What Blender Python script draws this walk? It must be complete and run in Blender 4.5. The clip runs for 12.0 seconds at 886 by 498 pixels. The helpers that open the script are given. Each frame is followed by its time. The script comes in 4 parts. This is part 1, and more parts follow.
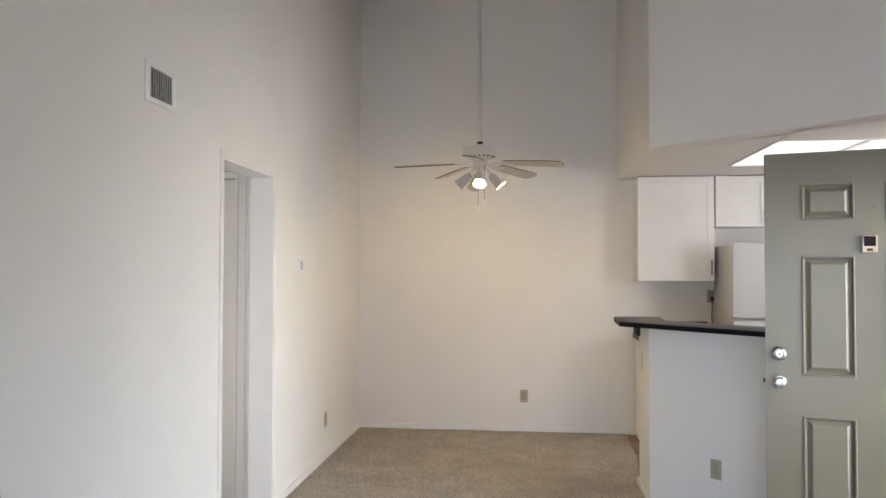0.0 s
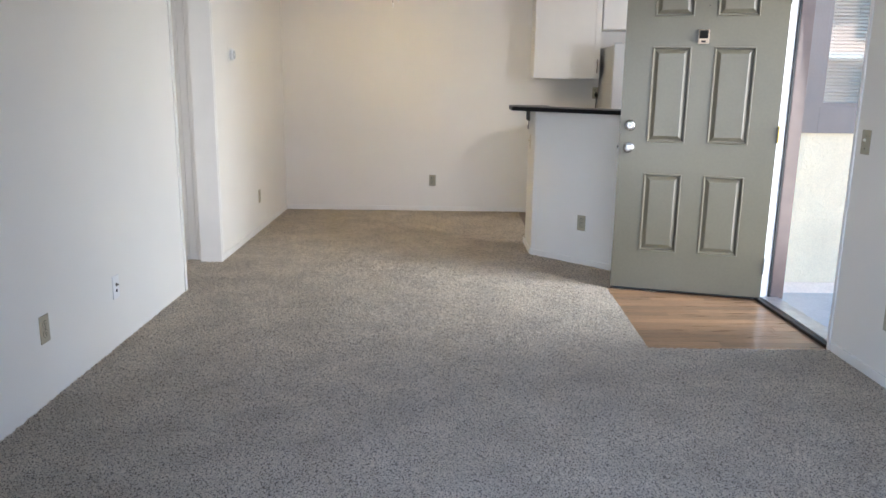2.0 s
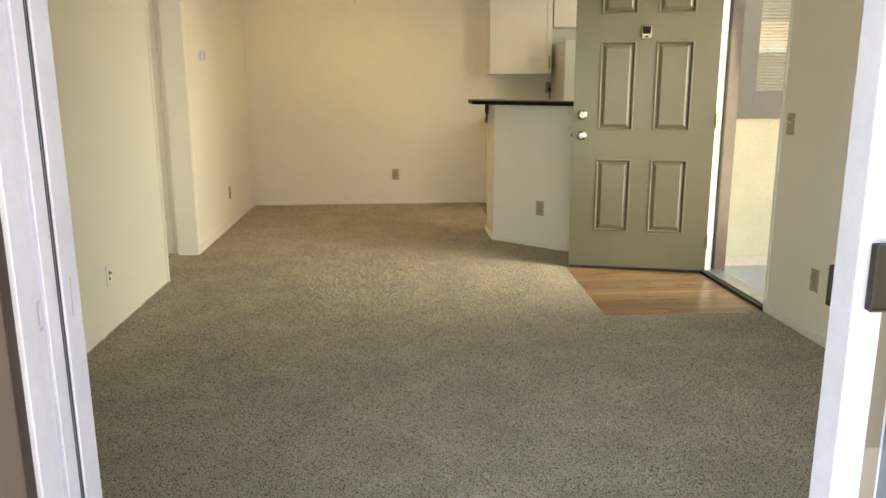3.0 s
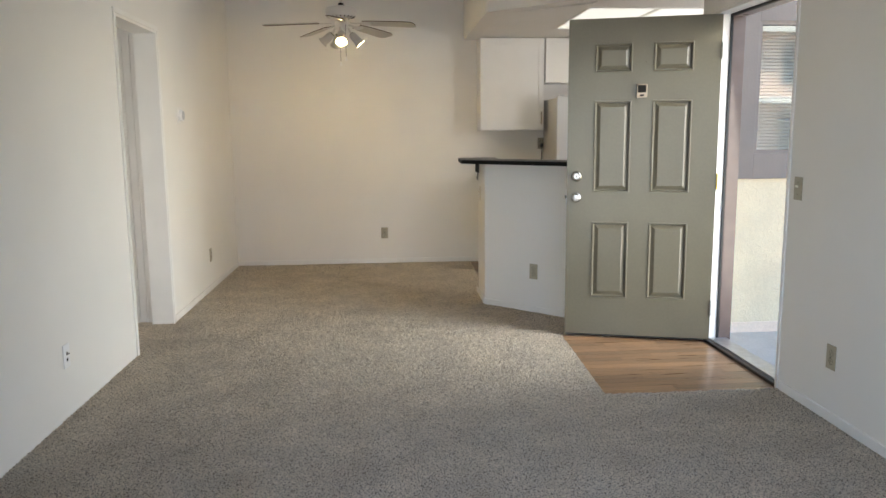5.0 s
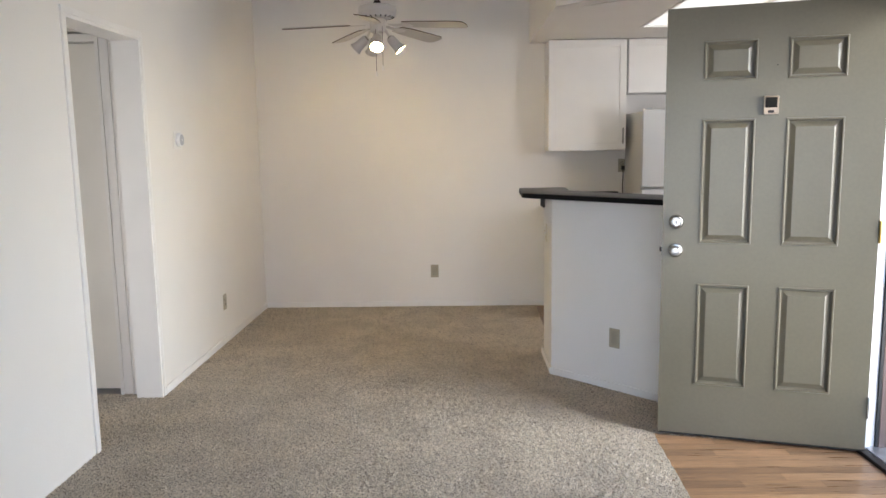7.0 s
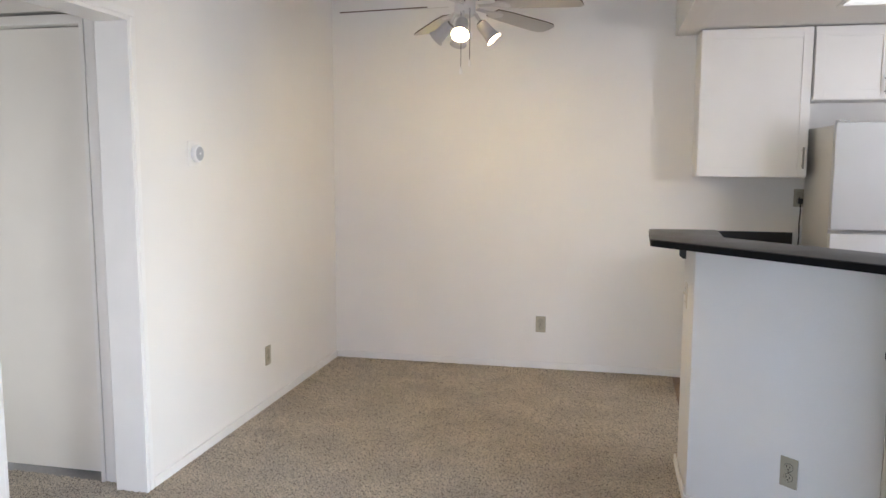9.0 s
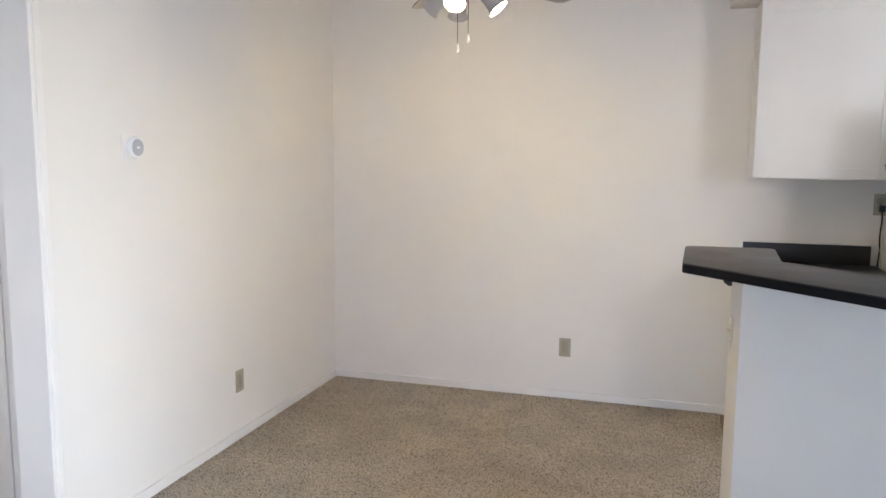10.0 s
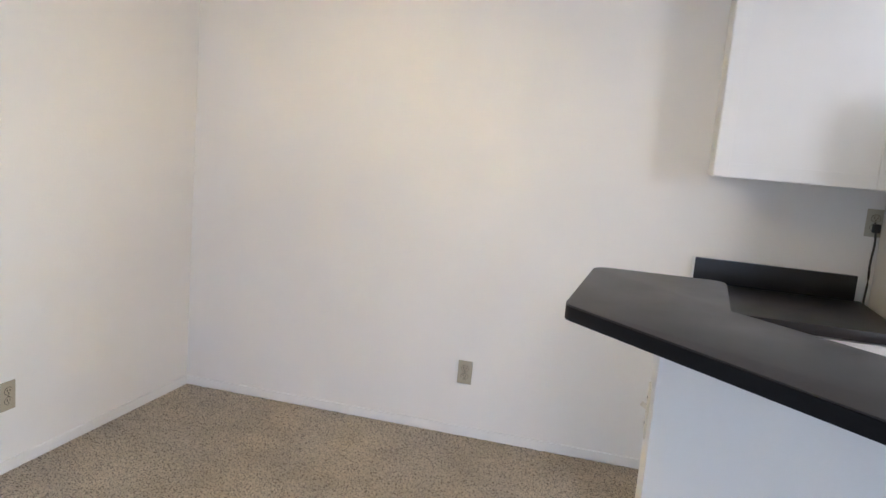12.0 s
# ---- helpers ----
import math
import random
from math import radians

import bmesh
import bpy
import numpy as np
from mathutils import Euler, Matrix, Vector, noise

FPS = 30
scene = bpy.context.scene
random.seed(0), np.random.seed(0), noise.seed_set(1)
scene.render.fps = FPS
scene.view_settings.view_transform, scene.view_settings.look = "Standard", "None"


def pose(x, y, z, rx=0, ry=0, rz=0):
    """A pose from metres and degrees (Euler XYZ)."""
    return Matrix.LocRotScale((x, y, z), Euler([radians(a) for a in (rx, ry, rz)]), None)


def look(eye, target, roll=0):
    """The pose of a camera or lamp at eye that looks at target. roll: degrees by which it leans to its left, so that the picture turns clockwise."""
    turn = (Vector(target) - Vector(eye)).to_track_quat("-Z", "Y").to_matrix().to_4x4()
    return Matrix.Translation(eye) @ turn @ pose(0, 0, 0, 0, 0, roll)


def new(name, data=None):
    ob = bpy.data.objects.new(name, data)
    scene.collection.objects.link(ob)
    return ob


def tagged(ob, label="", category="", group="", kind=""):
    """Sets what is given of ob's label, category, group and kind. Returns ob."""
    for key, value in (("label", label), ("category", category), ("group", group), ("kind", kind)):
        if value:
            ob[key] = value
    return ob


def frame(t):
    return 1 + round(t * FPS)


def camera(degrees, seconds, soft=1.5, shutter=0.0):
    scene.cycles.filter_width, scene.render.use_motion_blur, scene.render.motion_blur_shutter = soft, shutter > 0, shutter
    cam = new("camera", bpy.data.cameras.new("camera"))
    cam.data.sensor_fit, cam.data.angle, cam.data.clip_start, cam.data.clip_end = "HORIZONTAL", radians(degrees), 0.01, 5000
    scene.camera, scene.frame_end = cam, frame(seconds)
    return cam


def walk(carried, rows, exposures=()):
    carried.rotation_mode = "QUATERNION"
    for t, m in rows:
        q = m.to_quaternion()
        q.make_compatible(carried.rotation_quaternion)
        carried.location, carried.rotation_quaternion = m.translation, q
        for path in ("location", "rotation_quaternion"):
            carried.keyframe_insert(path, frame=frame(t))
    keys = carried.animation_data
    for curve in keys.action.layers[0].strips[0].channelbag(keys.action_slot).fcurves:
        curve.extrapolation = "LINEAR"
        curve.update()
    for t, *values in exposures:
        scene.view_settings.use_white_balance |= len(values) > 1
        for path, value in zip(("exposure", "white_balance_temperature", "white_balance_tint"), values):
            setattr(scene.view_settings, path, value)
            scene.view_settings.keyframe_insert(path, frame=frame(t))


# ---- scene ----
cam = camera(61.2, 12.0)
PATH = [
    (0, (0.059, 0.165, 1.475), (-0.164, 2.151, 1.528), 0.1),
    (0.5, (-0.013, -0.07, 1.45), (-0.079, 1.926, 1.553), -0.8),
    (1, (0.021, -0.255, 1.4), (0.002, 1.743, 1.3), -0.1),
    (1.5, (0.084, -0.528, 1.345), (0.07, 1.451, 1.053), 0.7),
    (2, (0.089, -0.737, 1.294), (0.104, 1.217, 0.866), 0.8),
    (2.5, (0.015, -0.926, 1.264), (0.084, 1.015, 0.784), 0.5),
    (3, (-0.005, -1.07, 1.268), (0.126, 0.879, 0.839), -0.2),
    (3.5, (0.006, -1.14, 1.243), (0.181, 0.824, 0.913), -0.5),
    (3.7, (0.007, -1.173, 1.224), (0.193, 0.796, 0.93), -0.6),
    (5.3, (0.087, -0.605, 1.353), (0.2, 1.367, 1.041), -0.4),
    (5.5, (0.1, -0.484, 1.346), (0.177, 1.487, 1.019), -0.1),
    (6, (0.069, -0.204, 1.366), (0.106, 1.765, 1.019), -0.6),
    (6.5, (0.139, 0.096, 1.38), (0.171, 2.073, 1.078), -1.0),
    (7, (0.257, 0.442, 1.449), (0.212, 2.422, 1.17), -0.9),
    (7.5, (0.306, 0.753, 1.452), (0.165, 2.73, 1.182), -0.8),
    (7.7, (0.318, 0.886, 1.453), (0.139, 2.861, 1.196), -0.6),
    (9.3, (0.491, 2.046, 1.458), (0.028, 3.978, 1.23), 0.1),
    (9.5, (0.518, 2.204, 1.462), (0.029, 4.129, 1.221), 0.0),
    (10, (0.583, 2.559, 1.472), (0.018, 4.462, 1.226), 0.5),
    (10.5, (0.607, 2.946, 1.455), (-0.027, 4.826, 1.205), 0.7),
    (11, (0.666, 3.297, 1.446), (0.1, 5.198, 1.194), 2.5),
    (11.5, (0.742, 3.553, 1.439), (0.156, 5.448, 1.189), 6.3),
    (12, (0.761, 3.633, 1.43), (0.261, 5.547, 1.136), 5.0),
]
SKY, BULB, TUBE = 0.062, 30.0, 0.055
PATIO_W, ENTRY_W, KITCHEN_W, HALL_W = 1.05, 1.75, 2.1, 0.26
EXPOSURES = [(0, 4.02, 5950, 9), (0.5, 4.0, 5850, 10), (1.5, 3.95, 5650, 9), (2.0, 3.98, 5750, 8), (2.5, 3.95, 7450, 0), (3.0, 3.8, 9000, -3), (3.7, 3.65, 10100, -4), (5.3, 3.8, 5950, 7), (6.5, 3.85, 6050, 9), (7.5, 4.03, 5850, 9), (9.5, 4.15, 5600, 10), (11, 4.26, 5400, 10), (12, 4.27, 5350, 10)]
walk(cam, [(t, look(eye, target, roll)) for t, eye, target, roll in PATH], EXPOSURES)

# ---- daylight ----
SUN_DIR = Vector((-0.46, 0.40, 0.79)).normalized()
world = bpy.data.worlds.new("sky")
scene.world = world
world.use_nodes = True
wn = world.node_tree
sky = wn.nodes.new("ShaderNodeTexSky")
sky.sky_type, sky.sun_disc = "NISHITA", False
sky.sun_elevation = math.asin(SUN_DIR.z)
sky.sun_rotation = math.atan2(SUN_DIR.x, SUN_DIR.y)
wn.links.new(sky.outputs[0], wn.nodes["Background"].inputs[0])
wn.nodes["Background"].inputs[1].default_value = SKY
sun = new("sun", bpy.data.lights.new("sun", "SUN"))
sun.data.energy, sun.data.angle, sun.data.color = 2.2, radians(0.5), (1.0, 0.95, 0.87)
sun.matrix_world = look((0, 0, 20), Vector((0, 0, 20)) - SUN_DIR)


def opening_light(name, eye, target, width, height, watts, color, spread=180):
    """Area lamp set in an opening in place of the light beyond it."""
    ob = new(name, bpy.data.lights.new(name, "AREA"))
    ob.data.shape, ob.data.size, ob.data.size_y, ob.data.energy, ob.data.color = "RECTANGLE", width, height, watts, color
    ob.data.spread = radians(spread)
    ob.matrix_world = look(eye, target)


opening_light("patio_daylight", (0.73, 0.02, 1.10), (0.73, 1.02, 0.84), 2.34, 1.80, PATIO_W, (0.72, 0.77, 1.0), 96)
opening_light("entry_daylight", (2.20, 3.33, 1.10), (1.20, 3.78, 0.80), 0.84, 1.80, ENTRY_W, (1.0, 0.94, 0.87), 94)
opening_light("kitchen_daylight", (3.52, 4.21, 1.62), (3.52, 5.21, 1.62), 0.80, 0.78, KITCHEN_W, (0.96, 0.90, 0.92))
# Fill lamp in an added, unseen doorway; it brightens the hall door.
opening_light("hall_fill", (-2.08, 3.29, 1.0), (-2.04, 4.29, 1.0), 0.70, 1.90, HALL_W, (1.0, 0.90, 0.80), 130)


# ---- materials ----
def mat(name, color, rough=0.6, metal=0.0, var=0.06, scale=6.0, bump=0.0, bscale=80.0, spec=0.5, grain=0.0, gscale=300.0, rnd=0.0, stretch=None, rvar=0.08):
    """Painted or plain surface: large mottling, fine grain and a fine relief."""
    m = bpy.data.materials.new(name)
    m.use_nodes = True
    t = m.node_tree
    N, L = t.nodes, t.links
    b = N["Principled BSDF"]
    b.inputs["Roughness"].default_value = rough
    b.inputs["Metallic"].default_value = metal
    b.inputs["Specular IOR Level"].default_value = spec
    tc = N.new("ShaderNodeTexCoord")
    src = tc.outputs["Object"]
    if stretch:
        mp = N.new("ShaderNodeMapping")
        mp.inputs["Scale"].default_value = stretch
        L.new(src, mp.inputs["Vector"])
        src = mp.outputs[0]
    n1 = N.new("ShaderNodeTexNoise")
    n1.inputs["Scale"].default_value, n1.inputs["Detail"].default_value = scale, 4
    L.new(src, n1.inputs["Vector"])
    mr = N.new("ShaderNodeMapRange")
    mr.inputs["From Min"].default_value, mr.inputs["From Max"].default_value = 0.3, 0.7
    mr.inputs["To Min"].default_value, mr.inputs["To Max"].default_value = 1 - var, 1 + var
    L.new(n1.outputs["Fac"], mr.inputs["Value"])
    fac = mr.outputs[0]
    if grain:
        n2 = N.new("ShaderNodeTexNoise")
        n2.inputs["Scale"].default_value, n2.inputs["Detail"].default_value = gscale, 3
        L.new(src, n2.inputs["Vector"])
        m2 = N.new("ShaderNodeMapRange")
        m2.inputs["From Min"].default_value, m2.inputs["From Max"].default_value = 0.35, 0.65
        m2.inputs["To Min"].default_value, m2.inputs["To Max"].default_value = 1 - grain, 1 + grain
        L.new(n2.outputs["Fac"], m2.inputs["Value"])
        mu = N.new("ShaderNodeMath")
        mu.operation = "MULTIPLY"
        L.new(fac, mu.inputs[0]), L.new(m2.outputs[0], mu.inputs[1])
        fac = mu.outputs[0]
    if rnd:
        oi = N.new("ShaderNodeObjectInfo")
        m3 = N.new("ShaderNodeMapRange")
        m3.inputs["To Min"].default_value, m3.inputs["To Max"].default_value = 1 - rnd, 1 + rnd
        L.new(oi.outputs["Random"], m3.inputs["Value"])
        mu = N.new("ShaderNodeMath")
        mu.operation = "MULTIPLY"
        L.new(fac, mu.inputs[0]), L.new(m3.outputs[0], mu.inputs[1])
        fac = mu.outputs[0]
    vm = N.new("ShaderNodeVectorMath")
    vm.operation = "SCALE"
    vm.inputs[0].default_value = color
    L.new(fac, vm.inputs["Scale"])
    L.new(vm.outputs[0], b.inputs["Base Color"])
    mr2 = N.new("ShaderNodeMapRange")
    mr2.inputs["To Min"].default_value, mr2.inputs["To Max"].default_value = max(0.02, rough - rvar), min(1, rough + rvar)
    L.new(n1.outputs["Fac"], mr2.inputs["Value"])
    L.new(mr2.outputs[0], b.inputs["Roughness"])
    if bump:
        n3 = N.new("ShaderNodeTexNoise")
        n3.inputs["Scale"].default_value, n3.inputs["Detail"].default_value = bscale, 5
        L.new(src, n3.inputs["Vector"])
        bp = N.new("ShaderNodeBump")
        bp.inputs["Strength"].default_value, bp.inputs["Distance"].default_value = 1.0, bump
        L.new(n3.outputs["Fac"], bp.inputs["Height"])
        L.new(bp.outputs[0], b.inputs["Normal"])
    return m


def glow(name, color, strength):
    m = bpy.data.materials.new(name)
    m.use_nodes = True
    b = m.node_tree.nodes["Principled BSDF"]
    b.inputs["Base Color"].default_value = (0.8, 0.8, 0.8, 1)
    b.inputs["Emission Color"].default_value = (*color, 1)
    b.inputs["Emission Strength"].default_value = strength
    return m


def glass(name, tint=(0.92, 0.95, 0.95), least=0.045):
    m = bpy.data.materials.new(name)
    m.use_nodes = True
    t = m.node_tree
    N, L = t.nodes, t.links
    tr, gl, mx, lw, pw, mr = (N.new("ShaderNode" + k) for k in ("BsdfTransparent", "BsdfGlossy", "MixShader", "LayerWeight", "Math", "MapRange"))
    tr.inputs[0].default_value = (*tint, 1)
    gl.inputs["Roughness"].default_value = 0.01
    lw.inputs["Blend"].default_value = 0.5
    pw.operation = "POWER"
    pw.inputs[1].default_value = 4.0
    mr.inputs["To Min"].default_value, mr.inputs["To Max"].default_value = least, 0.9
    L.new(lw.outputs["Facing"], pw.inputs[0]), L.new(pw.outputs[0], mr.inputs["Value"]), L.new(mr.outputs[0], mx.inputs[0])
    L.new(tr.outputs[0], mx.inputs[1]), L.new(gl.outputs[0], mx.inputs[2])
    L.new(mx.outputs[0], N["Material Output"].inputs["Surface"])
    return m


def screen_mesh(name):
    """Fine insect mesh: half open, half grey thread."""
    m = bpy.data.materials.new(name)
    m.use_nodes = True
    N, L = m.node_tree.nodes, m.node_tree.links
    tr, mx = N.new("ShaderNodeBsdfTransparent"), N.new("ShaderNodeMixShader")
    b = N["Principled BSDF"]
    b.inputs["Base Color"].default_value, b.inputs["Roughness"].default_value = (0.16, 0.17, 0.19, 1), 0.6
    mx.inputs[0].default_value = 0.55
    L.new(tr.outputs[0], mx.inputs[1]), L.new(b.outputs[0], mx.inputs[2])
    L.new(mx.outputs[0], N["Material Output"].inputs["Surface"])
    return m


def frosted(name):
    """White frosted glass that lets some light through."""
    m = bpy.data.materials.new(name)
    m.use_nodes = True
    N, L = m.node_tree.nodes, m.node_tree.links
    b = N["Principled BSDF"]
    b.inputs["Base Color"].default_value, b.inputs["Roughness"].default_value = (0.48, 0.46, 0.44, 1), 0.3
    tl, mx = N.new("ShaderNodeBsdfTranslucent"), N.new("ShaderNodeMixShader")
    tl.inputs[0].default_value = (0.62, 0.55, 0.45, 1)
    mx.inputs[0].default_value = 0.012
    L.new(b.outputs[0], mx.inputs[1]), L.new(tl.outputs[0], mx.inputs[2])
    L.new(mx.outputs[0], N["Material Output"].inputs["Surface"])
    return m


def carpet_material():
    m = bpy.data.materials.new("carpet")
    m.use_nodes = True
    t = m.node_tree
    N, L = t.nodes, t.links
    b = N["Principled BSDF"]
    b.inputs["Roughness"].default_value = 0.95
    b.inputs["Specular IOR Level"].default_value = 0.1
    b.inputs["Sheen Weight"].default_value = 0.25
    b.inputs["Sheen Roughness"].default_value = 0.5
    tc = N.new("ShaderNodeTexCoord")
    n1, n2, n3 = (N.new("ShaderNodeTexNoise") for _ in range(3))
    for n, s, d in ((n1, 158, 2), (n2, 4.0, 9), (n3, 380, 2)):
        n.inputs["Scale"].default_value, n.inputs["Detail"].default_value = s, d
        L.new(tc.outputs["Object"], n.inputs["Vector"])
    r = N.new("ShaderNodeValToRGB")
    e = r.color_ramp.elements
    e[0].position, e[0].color = 0.36, (0.14, 0.108, 0.078, 1)
    e[1].position, e[1].color = 0.46, (0.60, 0.51, 0.385, 1)
    e.new(0.66).color = (0.80, 0.71, 0.58, 1)
    L.new(n1.outputs["Fac"], r.inputs[0])
    mr = N.new("ShaderNodeMapRange")
    mr.inputs["From Min"].default_value, mr.inputs["From Max"].default_value = 0.3, 0.7
    mr.inputs["To Min"].default_value, mr.inputs["To Max"].default_value = 0.84, 1.12
    L.new(n2.outputs["Fac"], mr.inputs["Value"])
    vm = N.new("ShaderNodeVectorMath")
    vm.operation = "SCALE"
    L.new(r.outputs[0], vm.inputs[0]), L.new(mr.outputs[0], vm.inputs["Scale"])
    L.new(vm.outputs[0], b.inputs["Base Color"])
    bp = N.new("ShaderNodeBump")
    bp.inputs["Distance"].default_value = 0.010
    L.new(n3.outputs["Fac"], bp.inputs["Height"])
    L.new(bp.outputs[0], b.inputs["Normal"])
    return m


def stucco_material(name, color):
    """Knocked-down trowelled stucco: flat skin with sparse wandering ridges and a fine grain."""
    m = bpy.data.materials.new(name)
    m.use_nodes = True
    N, L = m.node_tree.nodes, m.node_tree.links
    b = N["Principled BSDF"]
    b.inputs["Roughness"].default_value, b.inputs["Specular IOR Level"].default_value = 0.9, 0.15
    tc = N.new("ShaderNodeTexCoord")
    noises = []
    for sc, det, dis in ((9.0, 2.0, 1.4), (3.2, 2.0, 0.0), (130.0, 3.0, 0.0), (26.0, 4.0, 0.6)):
        n = N.new("ShaderNodeTexNoise")
        n.inputs["Scale"].default_value, n.inputs["Detail"].default_value, n.inputs["Distortion"].default_value = sc, det, dis
        L.new(tc.outputs["Object"], n.inputs["Vector"])
        noises.append(n.outputs["Fac"])

    def math_node(op, x, y):
        n = N.new("ShaderNodeMath")
        n.operation = op
        for i, v in enumerate((x, y)):
            if isinstance(v, float):
                n.inputs[i].default_value = v
            else:
                L.new(v, n.inputs[i])
        return n.outputs[0]

    def span(v, f0, f1, t0, t1):
        n = N.new("ShaderNodeMapRange")
        n.interpolation_type = "SMOOTHSTEP"
        for k, x in (("From Min", f0), ("From Max", f1), ("To Min", t0), ("To Max", t1)):
            n.inputs[k].default_value = x
        L.new(v, n.inputs["Value"])
        return n.outputs[0]

    ridge = span(math_node("ABSOLUTE", math_node("SUBTRACT", noises[0], 0.5), 0.0), 0.0, 0.035, 1.0, 0.0)
    ridge = math_node("MULTIPLY", ridge, span(noises[1], 0.42, 0.58, 0.0, 1.0))
    high = math_node("ADD", math_node("MULTIPLY", ridge, 0.3), math_node("MULTIPLY", noises[3], 0.8))
    high = math_node("ADD", high, math_node("MULTIPLY", noises[2], 0.06))
    bp = N.new("ShaderNodeBump")
    bp.inputs["Distance"].default_value = 0.006
    L.new(high, bp.inputs["Height"])
    L.new(bp.outputs[0], b.inputs["Normal"])
    vm = N.new("ShaderNodeVectorMath")
    vm.operation = "SCALE"
    vm.inputs[0].default_value = color
    L.new(math_node("MULTIPLY", span(noises[1], 0.3, 0.7, 0.95, 1.05), span(noises[2], 0.35, 0.65, 0.96, 1.04)), vm.inputs["Scale"])
    L.new(vm.outputs[0], b.inputs["Base Color"])
    return m


M_WALL = mat("wall_paint", (0.79, 0.768, 0.725), 0.62, var=0.02, scale=1.7, bump=0.0006, bscale=90, spec=0.25)
M_CEIL = mat("ceiling_paint", (0.80, 0.78, 0.74), 0.8, var=0.02, scale=2, bump=0.003, bscale=70, spec=0.2)
M_TRIM = mat("trim_paint", (0.80, 0.785, 0.75), 0.42, var=0.03, scale=4, bump=0.0004, bscale=60)
M_CHAMP = mat("champagne_metal", (0.42, 0.33, 0.24), 0.3, metal=0.7, var=0.05)
M_DOORW = mat("hall_door_paint", (0.80, 0.775, 0.72), 0.5, var=0.03, scale=3, bump=0.0004, bscale=40)
M_SAGE = mat("sage_door_paint", (0.128, 0.114, 0.079), 0.33, rvar=0.02, var=0.05, scale=3, bump=0.0003, bscale=120, grain=0.03, gscale=60)
M_WOOD = mat("laminate_plank", (0.25, 0.148, 0.078), 0.30, var=0.25, scale=5, bump=0.0003, bscale=30, grain=0.14, gscale=26, rnd=0.3, stretch=(1.0, 14, 14))
M_CARPET = carpet_material()
M_COUNTER = mat("black_laminate", (0.011, 0.0105, 0.011), 0.36, var=0.1, scale=8, bump=0.0002, bscale=500, grain=0.2, gscale=500)
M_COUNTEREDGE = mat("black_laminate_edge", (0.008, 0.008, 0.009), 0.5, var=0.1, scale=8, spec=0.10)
M_CAB = mat("white_cabinet_paint", (0.80, 0.785, 0.745), 0.4, var=0.02, scale=4)
M_GAP = mat("dark_gap", (0.03, 0.028, 0.025), 0.9)
M_BEIGE = mat("beige_plastic", (0.38, 0.345, 0.255), 0.35, var=0.03)
M_IVORY = mat("ivory_plastic", (0.66, 0.61, 0.50), 0.35, var=0.03)
M_SLOT = mat("dark_slot", (0.012, 0.011, 0.010), 0.7, spec=0.1)
M_WHITEP = mat("white_plastic", (0.80, 0.80, 0.80), 0.35, var=0.02)
M_GREYP = mat("grey_plastic", (0.42, 0.44, 0.47), 0.35, var=0.02)
M_FRIDGE = mat("white_enamel", (0.60, 0.61, 0.61), 0.3, var=0.015, bump=0.0002, bscale=400)
M_FSIDE = mat("almond_enamel", (0.62, 0.61, 0.57), 0.42, var=0.02, bump=0.0003, bscale=300)
M_NICKEL = mat("satin_nickel", (0.34, 0.325, 0.30), 0.24, metal=1.0, var=0.04, scale=30)
M_STEEL = mat("dark_bronze_metal", (0.026, 0.020, 0.018), 0.5, metal=0.0, spec=0.25, var=0.1)
M_BRASS = mat("brass", (0.70, 0.50, 0.16), 0.3, metal=1.0, var=0.08, scale=30)
M_BLACK = mat("black_rubber", (0.012, 0.012, 0.012), 0.55)
M_FAN = mat("white_fan_enamel", (0.62, 0.59, 0.55), 0.38, var=0.03)
M_BLADE = mat("white_fan_blade", (0.50, 0.47, 0.42), 0.45, var=0.03)
M_ALU = mat("white_aluminium", (0.62, 0.60, 0.75), 0.34, var=0.05, scale=9, bump=0.0003, bscale=40, grain=0.03, gscale=50)
M_ALUG = mat("blue_grey_aluminium", (0.18, 0.195, 0.25), 0.4, metal=0.1, var=0.08, scale=9)
M_SILL = mat("mill_aluminium", (0.52, 0.52, 0.53), 0.38, metal=0.9, var=0.15, scale=20)
M_STUCCO = stucco_material("cream_stucco", (0.78, 0.67, 0.48))
M_GREYTRIM = mat("grey_exterior_trim", (0.21, 0.176, 0.157), 0.6, var=0.06, scale=5, bump=0.001, bscale=60)
M_BROWN = mat("brown_exterior_paint", (0.050, 0.029, 0.026), 0.6, var=0.15, scale=8, bump=0.001, bscale=60)
M_MAUVE = mat("worn_mauve_frame", (0.15, 0.108, 0.092), 0.30, var=0.15, scale=6)
M_CONC = mat("concrete", (0.50, 0.47, 0.43), 0.85, var=0.1, scale=4, bump=0.002, bscale=120, grain=0.06, gscale=90)
M_GROUND = mat("dry_ground", (0.30, 0.27, 0.21), 0.95, var=0.2, scale=0.6, bump=0.01, bscale=8)
M_PALE = mat("pale_concrete", (0.84, 0.69, 0.56), 0.85, var=0.06, scale=4, bump=0.002, bscale=120, grain=0.05, gscale=90)
M_SCREEN = screen_mesh("screen_mesh")
M_SALMON = mat("salmon_stucco", (0.62, 0.45, 0.35), 0.9, var=0.06, scale=2, bump=0.01, bscale=14)
M_ROOF = mat("roof_tile", (0.33, 0.20, 0.14), 0.85, var=0.2, scale=4)
M_GLASS = glass("window_glass")
M_DOUBLE = glass("tinted_double_glazing", (0.80, 0.83, 0.83), 0.09)
M_DARKGLASS = mat("far_window_glass", (0.03, 0.035, 0.045), 0.08, var=0.1)
M_SLAT = mat("white_blind_slat", (0.82, 0.80, 0.76), 0.45, var=0.03)
